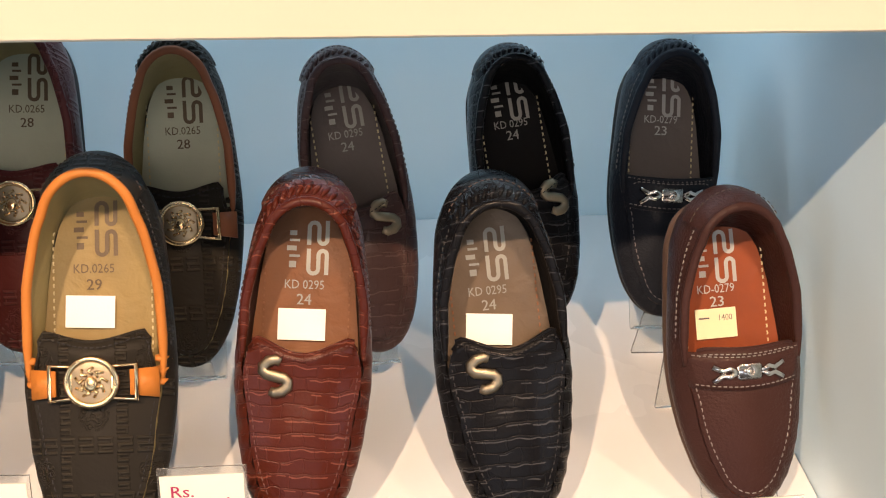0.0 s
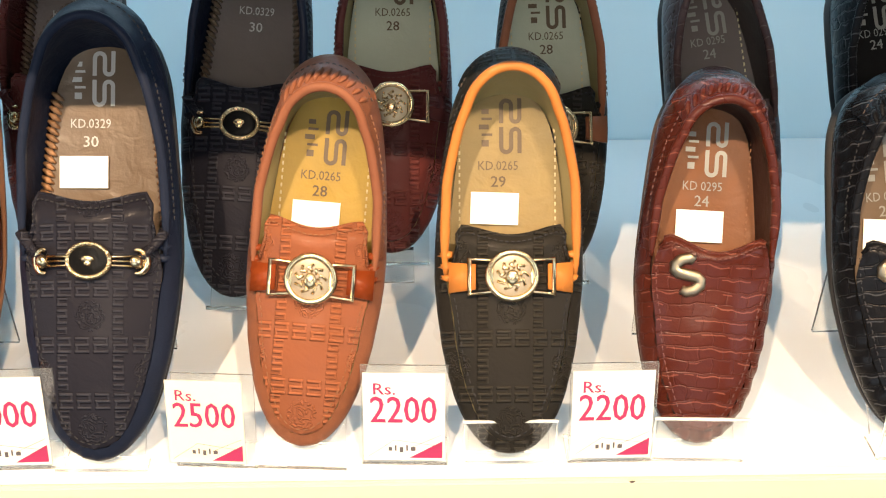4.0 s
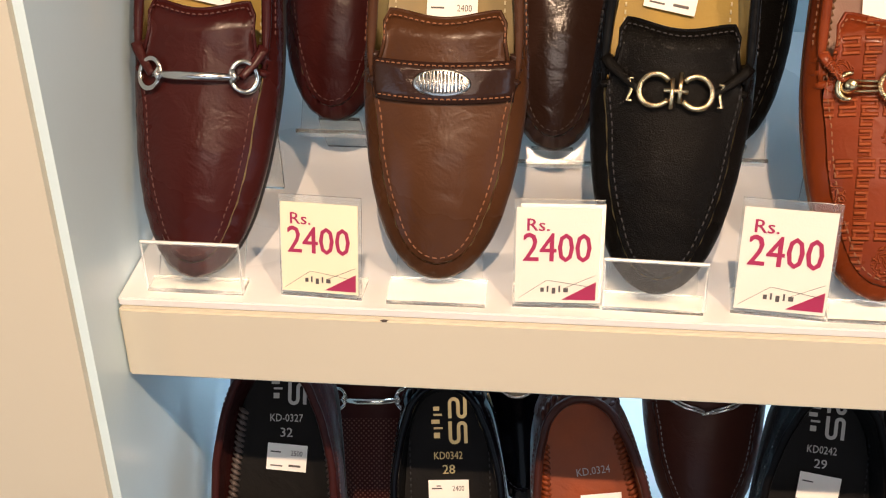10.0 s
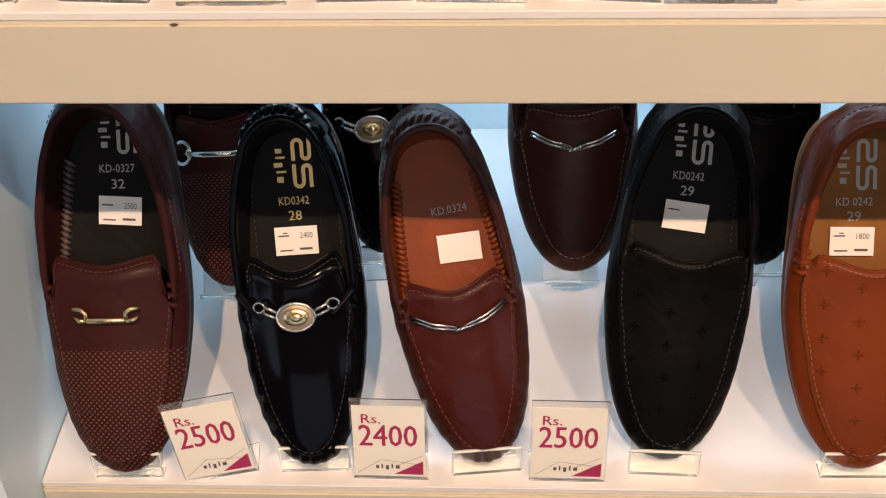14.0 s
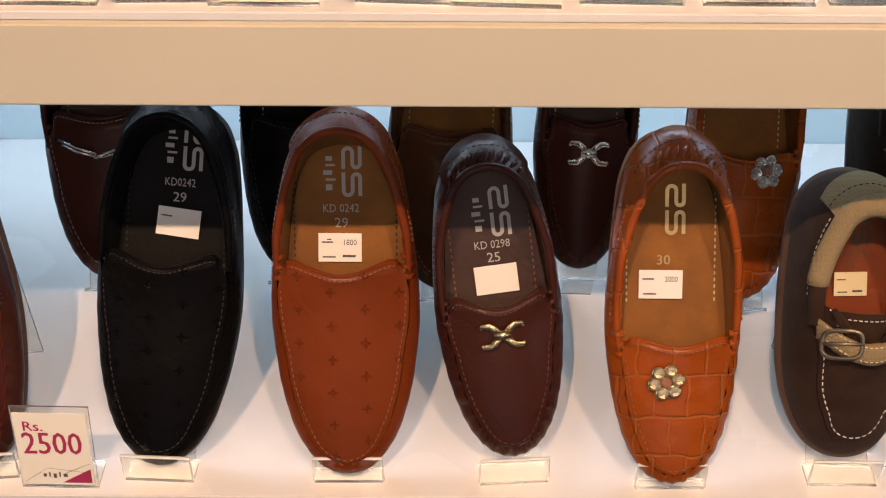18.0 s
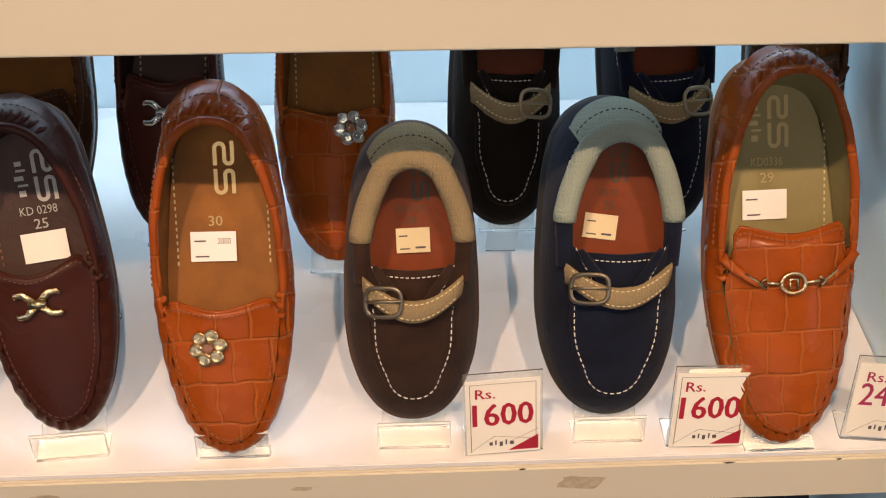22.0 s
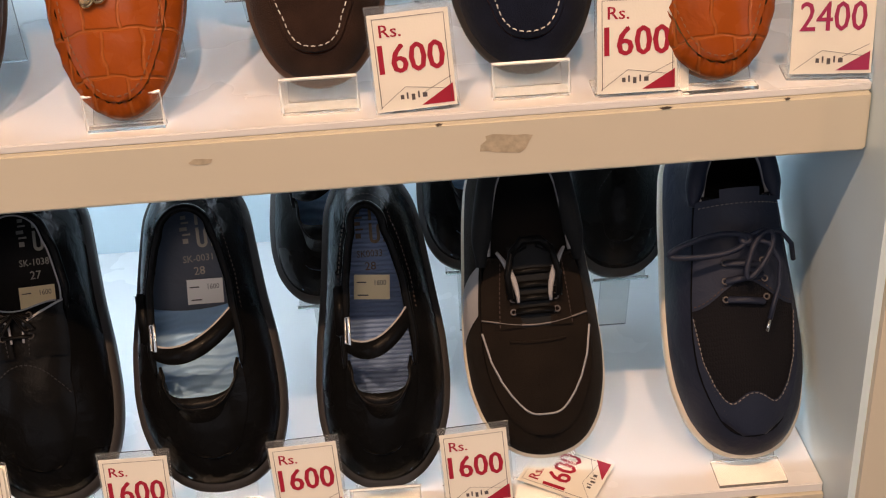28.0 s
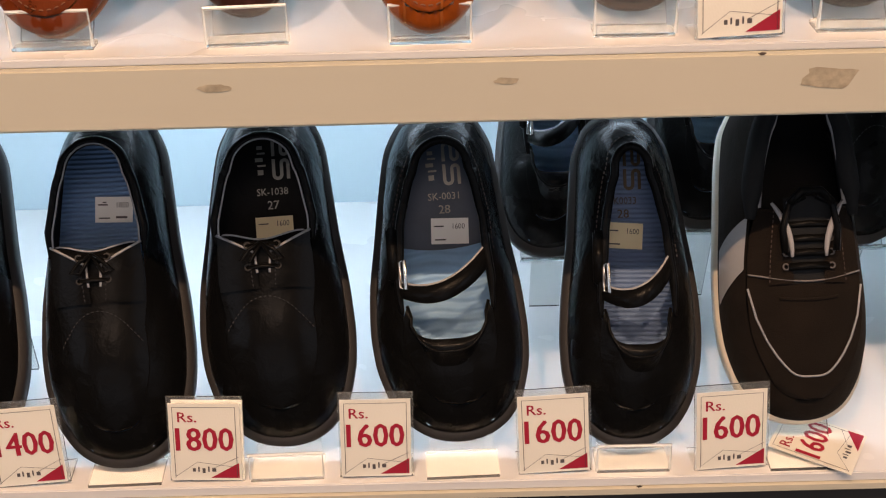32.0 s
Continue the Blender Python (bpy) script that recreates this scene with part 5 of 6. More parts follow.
# upper shelf, front row
loafer("A", "f", 0.0339, -0.0066, 0.8, 0.2057, 0.0692, "maroon", "maroon", "maroon", "linkhaki", "linyellow", "maroon leather loafer with a silver bit and mustard insole", bit, "KD0331", "28", "foil", "threadm", tag=(0.640, lab, -10, -0.004, 0.0225, 0.0148, 4, "2400"), tongue=0.024, wing=0.72, braid=False)
loafer("A", "f", 0.1395, -0.0033, -0.0, 0.1969, 0.0764, "brown", "brown", "brown", "linkhaki", "linochre", "brown leather penny loafer with an oval ribbed plate", oval, "KD0337", "28", "foil", "threado", "brownsole", (0.605, lab, 0, 0.001, 0.0225, 0.0148, 2, "2400"), "darkbrown", False, tongue=0.024, braid=False)
loafer("A", "f", 0.2315, -0.0055, 3.3, 0.1992, 0.0729, "blackgrain", "blackgrain", "black", "linkhaki", "linyellow", "black grained loafer with a gold double horseshoe ornament", shoe2, "KD0332", "28", "foil", "threadb", tag=(0.660, lab, -8, -0.003, 0.0225, 0.0148, 4, "2400"), tongue=0.022, wing=0.52, braid=False)
loafer("A", "f", 0.3254, -0.0052, 1.1, 0.2044, 0.0760, "tan", "tankey", "tan", "tan", "lincopper", "tan embossed loafer with a gold cameo bar", cameo_t, "KD.0329", "29", "whiteink", "threado", "tansole", (0.62, lab), None, False, cord="lacing", institch=None, tongue=0.024, hy=0.425, wing=0.66, braid=False)
loafer("A", "f", 0.4102, -0.0090, 0.7, 0.2142, 0.0779, "navy", "navykey", "navy", "navy", "lintaupe", "navy embossed loafer with a black and gold cameo bar", cameo_n, "KD.0329", "30", "whiteink", "threadb", "sole", (0.630, lab, 0, -0.01), None, False, cord="lacing", institch=None, tongue=0.024, hy=0.425, wing=0.66, braid=False)
loafer("A", "f", 0.5018, -0.0046, 5.3, 0.1863, 0.0685, "terra", "terrakey", "terra", "linkhaki", "linyellow", "terracotta embossed loafer with a gold medal strap", medal_t, "KD.0265", "28", "darkink", "threado", "tansole", (0.585, lab, 0, -0.003), None, False, tongue=0.02, heel=0.025, tabmat="tan")
loafer("A", "f", 0.5985, -0.0082, 0.3, 0.1893, 0.0728, "blackkey", "blackkey", "orange", "linkhaki", "linochre", "black embossed loafer with orange trim and a gold medal", medal_o, "KD.0265", "29", "darkink", "threadb", "sole", (0.610, lab, -2, -0.006), tongue=0.018, tabmat="orange", hy=0.43, braid=False)
# crocodile pair: lining colour darkened for the shade deep in the heel
loafer("A", "f", 0.6857, -0.0049, 3.7, 0.1794, 0.0683, "maroncroc", "maroncroc", "maroncroc", "linchoc", "linbrown", "oxblood crocodile-embossed loafer with a curled brass ornament", curl, "KD 0295", "24", "silverfoil", "threadm", "brownsole", (0.575, lab, 0, -0.002), tabs=False, heel=0.025, institch="threado", tongue=0.006, dip=0.006, throat=0.5, hy=0.43, puckers=0.0013)
loafer("A", "f", 0.7915, -0.0040, -4.3, 0.1757, 0.0696, "navycroc", "navycroc", "navycroc", "linblack", "lintaupe", "black crocodile-embossed loafer with a curled brass ornament", curl, "KD 0295", "24", "silverfoil", "threadb", "sole", (0.555, lab, -7, -0.004), tabs=False, heel=0.025, institch="threado", tongue=0.006, dip=0.006, throat=0.5, hy=0.43, puckers=0.0013)
loafer("A", "f", 0.9030, 0.0004, -3.4, 0.1590, 0.0688, "brownpebble", "brownpebble", "brownpebble", "brownpebble", "linorange", "pebbled brown loafer with a chrome chain ornament", chain, "KD-0279", "23", "whiteink", "threadw", "brownsole", (0.580, lab2, 0, -0.005, 0.0205, 0.0145, 1, "1400"), "brownpebble", True, 0.42, 0.48, tabs=False, tongue=0.003, dip=-0.001, braid=False)
# upper shelf, back row
loafer("A", "k", 0.0769, -0.0070, 0.7, 0.1991, 0.0676, "maroon", "maroon", "maroon", "linkhaki", "linsage", "dark maroon loafer with a silver bit in the back row", bit, "KD0331", "28", "silverfoil", "threadm", wing=0.72)
loafer("A", "k", 0.1875, -0.0189, -0.4, 0.2065, 0.0687, "darkbrown", "darkbrown", "darkbrown", "linkhaki", "linsage", "glossy dark brown penny loafer with an oval plate", oval, "KD0337", "28", "whiteink", "threadd", band="darkbrown")
loafer("A", "k", 0.2698, -0.0147, 2.0, 0.1988, 0.0678, "blackgrain", "blackgrain", "black", "linkhaki", "linsage", "black loafer with a horseshoe ornament in the back row", shoe2, "KD0332", "28", "whiteink", "threadb", wing=0.52)
loafer("A", "k", 0.3700, -0.0045, 0.8, 0.1948, 0.0704, "maroonkey", "maroonkey", "maroonkey", "maroonkey", "lingrey", "maroon embossed loafer with a cameo bar in the back row", cameo_t, "KD.0329", "29", "whiteink", "threadm", cord="lintaupe", institch=None, wing=0.66)
loafer("A", "k", 0.4583, -0.0177, 4.9, 0.2152, 0.0729, "navykey", "navykey", "navy", "navy", "lingrey", "navy embossed loafer with a cameo bar in the back row", cameo_n, "KD.0329", "30", "whiteink", "threadb", cord="lintaupe", institch=None, wing=0.66)
loafer("A", "k", 0.5429, 0.0049, 0.7, 0.1819, 0.0682, "maroonkey", "maroonkey", "maroonkey", "linkhaki", "linsage", "maroon embossed loafer with a gold medal strap", medal_m, "KD.0265", "28", "darkink", "threadm")
loafer("A", "k", 0.6302, -0.0061, -1.5, 0.1782, 0.0653, "blackkey", "blackkey", "terra", "linkhaki", "linsage", "black embossed loafer with brown trim and a gold medal", medal_b, "KD.0265", "28", "darkink", "threadb")
loafer("A", "k", 0.7317, -0.0013, -8.2, 0.1684, 0.0633, "browncroc", "browncroc", "browncroc", "lingrey", "lingrey", "dark brown crocodile-embossed loafer with a brass ornament", curl_r, "KD 0295", "24", "silverfoil", "threadd", tabs=False, tongue=0.006, dip=0.006)
loafer("A", "k", 0.8210, 0.0129, -8.0, 0.1543, 0.0613, "navycroc", "navycroc", "navycroc", "linblack", "linblack", "black crocodile-embossed loafer with a brass ornament", curl_r, "KD 0295", "24", "silverfoil", "threadb", tabs=False, tongue=0.006, dip=0.006)
loafer("A", "k", 0.8839, 0.0129, 3.1, 0.1543, 0.0633, "navypebble", "navypebble", "navypebble", "navypebble", "lingrey", "pebbled navy loafer with a chrome chain ornament", chain, "KD-0279", "23", "whiteink", "threadw", band="navypebble", tabs=False, tongue=0.003, dip=-0.001)
for px, price, ink, pap, back in ((0.0896, "2400", "magenta", "paper2", 0.0), (0.1909, "2400", "magenta", "paper", 0.002), (0.2837, "2400", "magenta", "paper", 0.0), (0.3696, "2000", "magenta", "paper", 0.0), (0.4596, "2500", "magenta", "paper2", 0.0), (0.5499, "2200", "magenta", "paper", 0.0), (0.6451, "2200", "magenta", "paper", 0.0)):
    price_card("A", px, price, M[ink], M[pap], yaw=-2 + 4 * math.sin(px * 40), y=0.0045, behind=back, size=0.90 if px < 0.1 else (0.94 if px < 0.2 or price == "2500" else 1.0), holder=0.004 if price in ("2000", "2500") else 0.0)

# middle shelf, front row
loafer("B", "f", 0.0479, -0.0100, -1.6, 0.2080, 0.0795, "marperf", "marperf", "marperf", "marperf", "linblack", "maroon loafer with a punched toe and a gold bit", lambda o, f, y: hw_hooks(o, f, y, M["gold"]), "KD-0327", "32", "whiteink", "threadm", tag=(0.670, lab, -4, 0.002, 0.0225, 0.0148, 3, "2500"), cord="lingrey", institch=None, tongue=0.021, braid=False)
loafer("B", "f", 0.1469, -0.0065, -4.1, 0.1973, 0.0722, "patent", "patent", "patent", "linblack", "linblack", "black patent loafer with a gold coin and links", coin, "KD0342", "28", "foil", "threadb", tag=(0.610, lab, 0, -0.001, 0.0225, 0.0148, 4, "2400"), institch="threadb", tongue=0.024, dip=0.008, wing=0.62, puckers=0.0013)
loafer("B", "f", 0.2386, -0.0044, -11.0, 0.1932, 0.0731, "mahogany", "oxblood", "mahogany", "linorange", "linorange", "oxblood loafer with dark bars and an orange insole", vee, "KD.0324", "", "whiteink", "threadm", "brownsole", (0.597, lab, -3, 0.006), cord="linorange", institch=None, dip=0.006, puckers=0.0013, emblem=False, word=False)
loafer("B", "f", 0.3291, -0.0024, 4.3, 0.1972, 0.0792, "blacksoft", "blackprick", "blacksoft", "linblack", "linblack", "soft black loafer with punched stars on the apron", None, "KD0242", "29", "whiteink", "threadb", tag=(0.655, lab, -4, 0.001, 0.0225, 0.0148, 1), tongue=0.004, dip=0.006, tabs=False, institch="threadb", throat=0.56, braid=False)
loafer("B", "f", 0.4293, -0.0053, -0.9, 0.1927, 0.0808, "tan", "tanprick", "tan", "lintan", "lintan", "tan loafer with punched stars on the apron", None, "KD 0242", "29", "whiteink", "threado", "tansole", (0.620, lab, -1, -0.003, 0.0225, 0.0148, 4, "1800"), tongue=0.004, dip=0.006, institch="threadd", throat=0.57, braid=False)
loafer("B", "f", 0.5166, 0.0030, -7.0, 0.1732, 0.0701, "mahogany", "mahogany", "mahogany", "linchoc", "linchoc", "dark brown loafer with a gold hooked ornament", butterfly, "KD 0298", "25", "whiteink", "threadm", "brownsole", (0.550, lab, 1, 0.001), tongue=0.008, dip=0.006, institch="threado", throat=0.47, hy=0.39, puckers=0.0013, heel=0.022)
loafer("B", "f", 0.5970, -0.0084, -0.9, 0.1894, 0.0733, "orangecroc", "orangecroc", "orangecroc", "lintan", "lintan", "orange crocodile-embossed loafer with a gem flower", flower, "", "30", "foil", "threado", "tansole", (0.555, lab, -1, -0.005, 0.0225, 0.0148, 2, "2000"), tongue=0.004, dip=0.003, hy=0.30, throat=0.40, word=False, institch="threadc", puckers=0.0013, heel=0.026)
loafer("B", "f", 0.8739, -0.0363, -1.4, 0.2020, 0.0789, "orangecroc", "orangecroc", "orangecroc", "linolive", "linolive", "glossy orange crocodile-embossed loafer with a gold ring", ring, "KD0336", "29", "foil", "threado", "tansole", (0.607, lab, 0, -0.005, 0.0225, 0.0148, 2), lip=False, tongue=0.02, wing=0.52, puckers=0.0013)
# middle shelf, back row
loafer("B", "k", 0.0871, -0.0048, -2.6, 0.1911, 0.0688, "marperf", "marperf", "marperf", "marperf", "linblack", "maroon loafer with a punched toe in the back row", bit, "", "", "whiteink", "threadm", wing=0.72)
loafer("B", "k", 0.1786, 0.0153, -5.2, 0.1740, 0.0651, "patent", "patent", "patent", "linblack", "linblack", "black patent loafer in the back row", coin, "", "", "foil", "threadb", wing=0.62)
loafer("B", "k", 0.2872, 0.0051, -1.4, 0.1822, 0.0787, "mahogany", "mahogany", "mahogany", "linchoc", "linchoc", "dark brown creased loafer with thin steel bars", vee_s, "", "", "foil", "threadw", hy=0.42)
loafer("B", "k", 0.3917, 0.0096, 0.4, 0.1677, 0.0676, "blacksoft", "blacksoft", "blacksoft", "linblack", "linblack", "plain black loafer in the back row", None, "", "", "foil", "threadb", tabs=False)
loafer("B", "k", 0.4775, 0.0001, 2.4, 0.1761, 0.0765, "brown", "brown", "brown", "lintan", "lintan", "brown loafer in the back row", None, "", "", "foil", "threado", "brownsole", tabs=False)
loafer("B", "k", 0.5553, 0.0127, 2.8, 0.1607, 0.0637, "mahogany", "mahogany", "mahogany", "linchoc", "linchoc", "dark brown loafer with a steel hooked ornament", butterfly_s, "", "", "foil", "threadm")
loafer("B", "k", 0.6486, -0.0043, 0.4, 0.1762, 0.0711, "orangecroc", "orangecroc", "orangecroc", "lintan", "lintan", "brown crocodile-embossed loafer with a green gem flower", flower_g, "", "", "foil", "threado", "brownsole", hy=0.42, throat=0.46, tongue=0.004, puckers=0.0013)
loafer("B", "k", 0.9121, 0.0170, -2.9, 0.1612, 0.0598, "brown", "brown", "brown", "lintan", "lintan", "reddish brown loafer in the back row", ring, "", "", "foil", "threado", "brownsole", wing=0.52)
for px, price, ink, pap, back, yaw, roll in ((0.0969, "2500", "magenta", "paper", 0.0, 6, -9), (0.1867, "2400", "magenta", "paper", 0.0, -1, 0), (0.2789, "2500", "magenta", "paper", 0.0, 0, 1), (0.7329, "1600", "red", "paper", 0.0, 2, -2), (0.8356, "1600", "red", "paper", 0.006, 0, 1), (0.9261, "2400", "magenta", "paper", 0.0, -6, 1)):
    price_card("B", px, price, M[ink], M[pap], yaw=yaw, roll=roll, behind=back, y=0.0035)


# ---- strapped and laced shoes ----


def buckle(ob, form, y, c, metal, crown, w=0.0085, h=0.0070, lift=0.0):
    x = c * form.top_at(y)[0]
    ring_pts = [(x + w * math.copysign(abs(math.cos(a)) ** 0.6, math.cos(a)), h * math.copysign(abs(math.sin(a)) ** 0.6, math.sin(a)), 0) for a in np.linspace(0, 2 * math.pi, 24, endpoint=False)]
    b = mk("buckle", *on_vamp(tube_geo(ring_pts, 0.0011, True, 6), form, y, 0.0046 + lift, crown), metal, ob, "antique metal buckle")
    mk("pin", *on_vamp(tube_geo([(x - w, 0, 0), (x + w, 0.0005, 0.0004)], 0.0008, False, 6), form, y, 0.0052 + lift, crown), metal, b)


def strap_shoe(sh, row, x, s, yaw, length, width, upper, trim, rim, label, code="", size="", tag=None, thread="threadwhite", lip=True, side=-1):
    """Child's suede shoe with a buckled canvas strap and padded collar."""
    ob = new("strap_shoe")
    tagged(ob, label, "shoe", "buckled strap shoes")
    form = Last(length, width, STRAPPED, 0.0095, 0.0062, 0.021, (0.021, 0.027, 0.032, 0.036, 0.041, 0.047, 0.055), seam_in=0.0125)
    crown = 0.010
    mats = dict(wall=L[upper], apron=L[upper], rim=L[upper], heel_rim=L[rim], lining=L["linchoc"], insole=L["linorange"], sole=M["brownsole"] if upper == "suedeb" else M["sole"], thread=M[thread])
    shoe_core(ob, form, mats, 0.50, 0.002, 0.0054, crown=crown, puckers=0.0, dip=0.002, edge=4.0, sole_h=0.007)
    heel_patch(ob, form, L[trim], L[trim], 0.6, False)
    # facings either side of the tongue, with a padded edge
    for q in (-1, 1):
        v = []
        for r in np.linspace(0, 1, 8):
            for k in np.linspace(0, 1, 8):
                c0 = 0.16 + 0.60 * r ** 0.9
                y = length * (0.385 + 0.135 * r) + 0.004 * k * r
                v.append(form.vamp(y, q * (c0 + (1.0 - c0) * k), crown) + Vector((0, 0, 0.0030 + 0.0012 * (1 - k))))
        mk("facing", *(v, grid_faces(8, 8)), L[upper], ob)
        edge = [v[i * 8] + Vector((0, 0, 0.0006)) for i in range(8)]
        mk("facing_roll", *tube_geo(edge, [0.0014, 0.0019, 0.0022, 0.0024, 0.0024, 0.0024, 0.0022, 0.0016], False, 8), L[upper], ob, "padded facing edge")
        mk("facing_stitching", *stitch_geo([v[i * 8 + 2] + Vector((0, 0, 0.0008)) for i in range(8)], 0.0016, 0.001), M[thread], ob)
    saddle(ob, form, 0.375 * length, 0.0052, L["canvas"], 0.0078, 0.012, crown, M["threadc"], "strap")
    buckle(ob, form, 0.375 * length + 0.005, side * 0.64, M["bronze"], crown, lift=0.0062)
    insole_print(ob, form, code, size, M["darkink"], word=False, at=(0.80, 0.70, 0.65), big=0.85, mark=tag[0] if tag else None)
    if tag:
        sticker(ob, form, *tag)
    lay(ob, form)
    set_on(ob, sh, row, x, s, yaw)
    stand(sh, row, x, s, yaw, lip)
    return ob


strap_shoe("B", "f", 0.6876, 0.0061, 0.5, 0.1504, 0.0668, "suedeb", "canvas", "canvas", "dark brown suede shoe with a buckled khaki canvas strap", "KD-0278", "24", (0.60, lab2, 2, 0.001, 0.017, 0.0125, 3))
strap_shoe("B", "f", 0.7866, 0.0057, 1.0, 0.1616, 0.0707, "suedenavy", "canvasg", "canvasg", "navy suede shoe with a buckled khaki canvas strap", "0270", "25", (0.59, lab2, -7, -0.004, 0.017, 0.0125, 3))
strap_shoe("B", "k", 0.7426, 0.0167, 1.4, 0.1543, 0.0616, "suedeh", "canvas", "canvas", "black suede strap shoe in the back row", side=1)
strap_shoe("B", "k", 0.8362, 0.0141, -4.5, 0.1575, 0.0623, "suedenavy", "canvasg", "canvasg", "navy suede strap shoe in the back row", side=1)


def lace_bar(ob, form, y0, y1, c, crown, material, r=0.0012, parent=None):
    a, b = form.vamp(y0, -c, crown) + Vector((0, 0, 0.004)), form.vamp(y1, c, crown) + Vector((0, 0, 0.004))
    mid = (a + b) / 2 + Vector((0, 0, 0.0016))
    return mk("lace", *tube_geo([a - Vector((0, 0, 0.003)), a, mid, b, b - Vector((0, 0, 0.003))], r, False, 6, 0.7), material, ob)


def school_shoe(x, s, yaw, length, width, label, kind="lace", insole="linblue", code="", size="", tag=None, lip=True, row="f", mirror=1):
    """Black leather school shoe with laces or a bar strap, round toe and chunky sole."""
    ob = new("school_shoe")
    tagged(ob, label, "shoe", "school shoes")
    form = Last(length, width, ROUND, 0.0165, 0.0062 if kind == "lace" else (0.0105 if insole == "linwave" else 0.0130), 0.029, (0.028, 0.034, 0.038, 0.040, 0.043, 0.048, 0.058), bend=0.006 * mirror, seam_in=0.0165)
    crown = 0.0075
    mats = dict(wall=L["black"], apron=L["black"], rim=L["black"], lining=L["linblack"], insole=L[insole], sole=M["sole"], thread=M["threadb"])
    if kind == "lace":
        rim = shoe_core(ob, form, mats, 0.575, 0.002, 0.0026, crown=crown, puckers=0, dip=0.006, edge=3.0, sole_h=0.013, sole_grow=0.0025, seam=False)
        for q in (-1, 1):
            v = []
            for r in np.linspace(0, 1, 8):
                for k in np.linspace(0, 1, 8):
                    y = length * (0.42 + (0.10 + 0.06 * k) * r)
                    c = q * (0.10 + 0.06 * r + (0.86 - 0.06 * r) * k)
                    v.append(form.vamp(y, c, crown) + Vector((0, 0, 0.0034)))
            mk("quarter", *(v, grid_faces(8, 8)), L["black"], ob)
            mk("quarter_piping", *tube_geo(v[-8:][::-1] + [v[i * 8] for i in range(7, 2, -1)], 0.0007, False, 5), L["greylining"], ob, "pale edge piping")
            mk("quarter_stitching", *stitch_geo([v[i * 8 + 1] + Vector((0, 0, 0.0006)) for i in range(8)], 0.0014, 0.001), M["threadb"], ob)
            for e in (0.48, 0.54):
                p = form.vamp(length * e, q * 0.30, crown) + Vector((0, 0, 0.0042))
                mk("eyelet", *ring_geo(p, 0.0016, 0.0016, 0.0005, 5, 12), M["sole"], ob)
        for e in (0.48, 0.54):
            lace_bar(ob, form, length * e, length * e, 0.28, crown, L["black"])
        for q in (-1, 1):
            p = form.vamp(length * 0.545, 0, crown) + Vector((0, 0, 0.006))
            mk("bow", *tube_geo([p, p + Vector((q * 0.006, -0.004, 0.002)), p + Vector((q * 0.011, -0.009, 0.0)), p + Vector((q * 0.006, -0.010, 0.0)), p], 0.0011, False, 6), L["black"], ob)
        mk("tongue_piping", *tube_geo([p + Vector((0, 0.0004, 0.0004)) for p in rim], 0.0005, False, 5), L["greylining"], ob, "thin pale tongue piping")
        b = math.acos(1 - 2 * 0.60)
        mk("collar_piping", *tube_geo([form.top(a, 0.0022) + Vector((0, 0, 0.0030)) for a in np.linspace(b, 2 * math.pi - b, 60)], 0.0005, False, 5), L["greylining"], ob, "thin pale collar piping")
        mk("toe_seam", *stitch_geo([form.vamp(length * (0.40 - 0.10 * c * c), c, crown) + Vector((0, 0, 0.0014)) for c in np.linspace(-0.96, 0.96, 40)], 0.0016, 0.001), M["threadb"], ob)
    else:
        shoe_core(ob, form, mats, 0.38, 0.0, 0.0024, crown=crown, puckers=0, dip=0.026, edge=3.0, sole_h=0.013, sole_grow=0.0025, seam=False)
        yb = 0.475 * length
        v = []
        for dy, up in ((-0.0052, 0), (-0.0046, 0.0016), (0.0046, 0.0016), (0.0052, 0)):
            for c in np.linspace(-1.06, 1.06, 22):
                w, x0, z = form.top_at(yb)
                bow = (1 - min(1, abs(c)) ** 2)
                v.append(Vector((x0 + c * w * 1.02, yb + dy * (1 + 0.22 * c) - 0.012 * bow + 0.008 * c, z + 0.013 * bow + up - 0.008 * max(0, abs(c) - 0.96) / 0.1)))
        mk("bar_strap", *(v, grid_faces(4, 22)), L["black"], ob)
        mk("strap_piping", *tube_geo(v[66:88], 0.0009, False, 5), L["greylining"], ob, "pale edge piping")
        w, x0, z = form.top_at(yb)
        q = -1
        mk("strap_ring", *tube_geo([(x0 + q * w * 0.98, yb - 0.008, z + 0.003), (x0 + q * w * 0.98, yb + 0.006, z + 0.003), (x0 + q * w * 0.86, yb + 0.006, z + 0.006), (x0 + q * w * 0.86, yb - 0.009, z + 0.006)], 0.0011, True, 6), M["silver"], ob, "metal strap ring")
        mk("strap_end", *on_vamp(box_geo((x0 + q * w * 1.10 - 0.003, -0.004, -0.004), (x0 + q * w * 1.10 + 0.003, 0.024, -0.001), 0.001), form, yb, 0.004, 0.004), L["black"], ob)
        mk("collar_stitching", *stitch_geo([form.wall(a, 0.9, 0.0012) + Vector((0, 0, 0.0006)) for a in np.linspace(1.7, 2 * math.pi - 1.7, 90)], 0.0014, 0.0012), M["threadd"], ob)
    if insole == "linwave":
        v = []
        for r, y in enumerate(np.linspace(0.58, 0.97, 16) * length):
            w = max(form.half(y / length) - 0.0065, 0.002)
            v += [Vector((form.shift(y / length) + c * w, y + (0.004 * (c * c - 1) if r == 0 else 0), form.floor + 0.0009 + 0.0014 * c * c)) for c in np.linspace(-1, 1, 9)]
        mk("heel_pad", *(v, grid_faces(16, 9)), L["linpad"], ob, "slate heel pad")
        form.floor += 0.0011
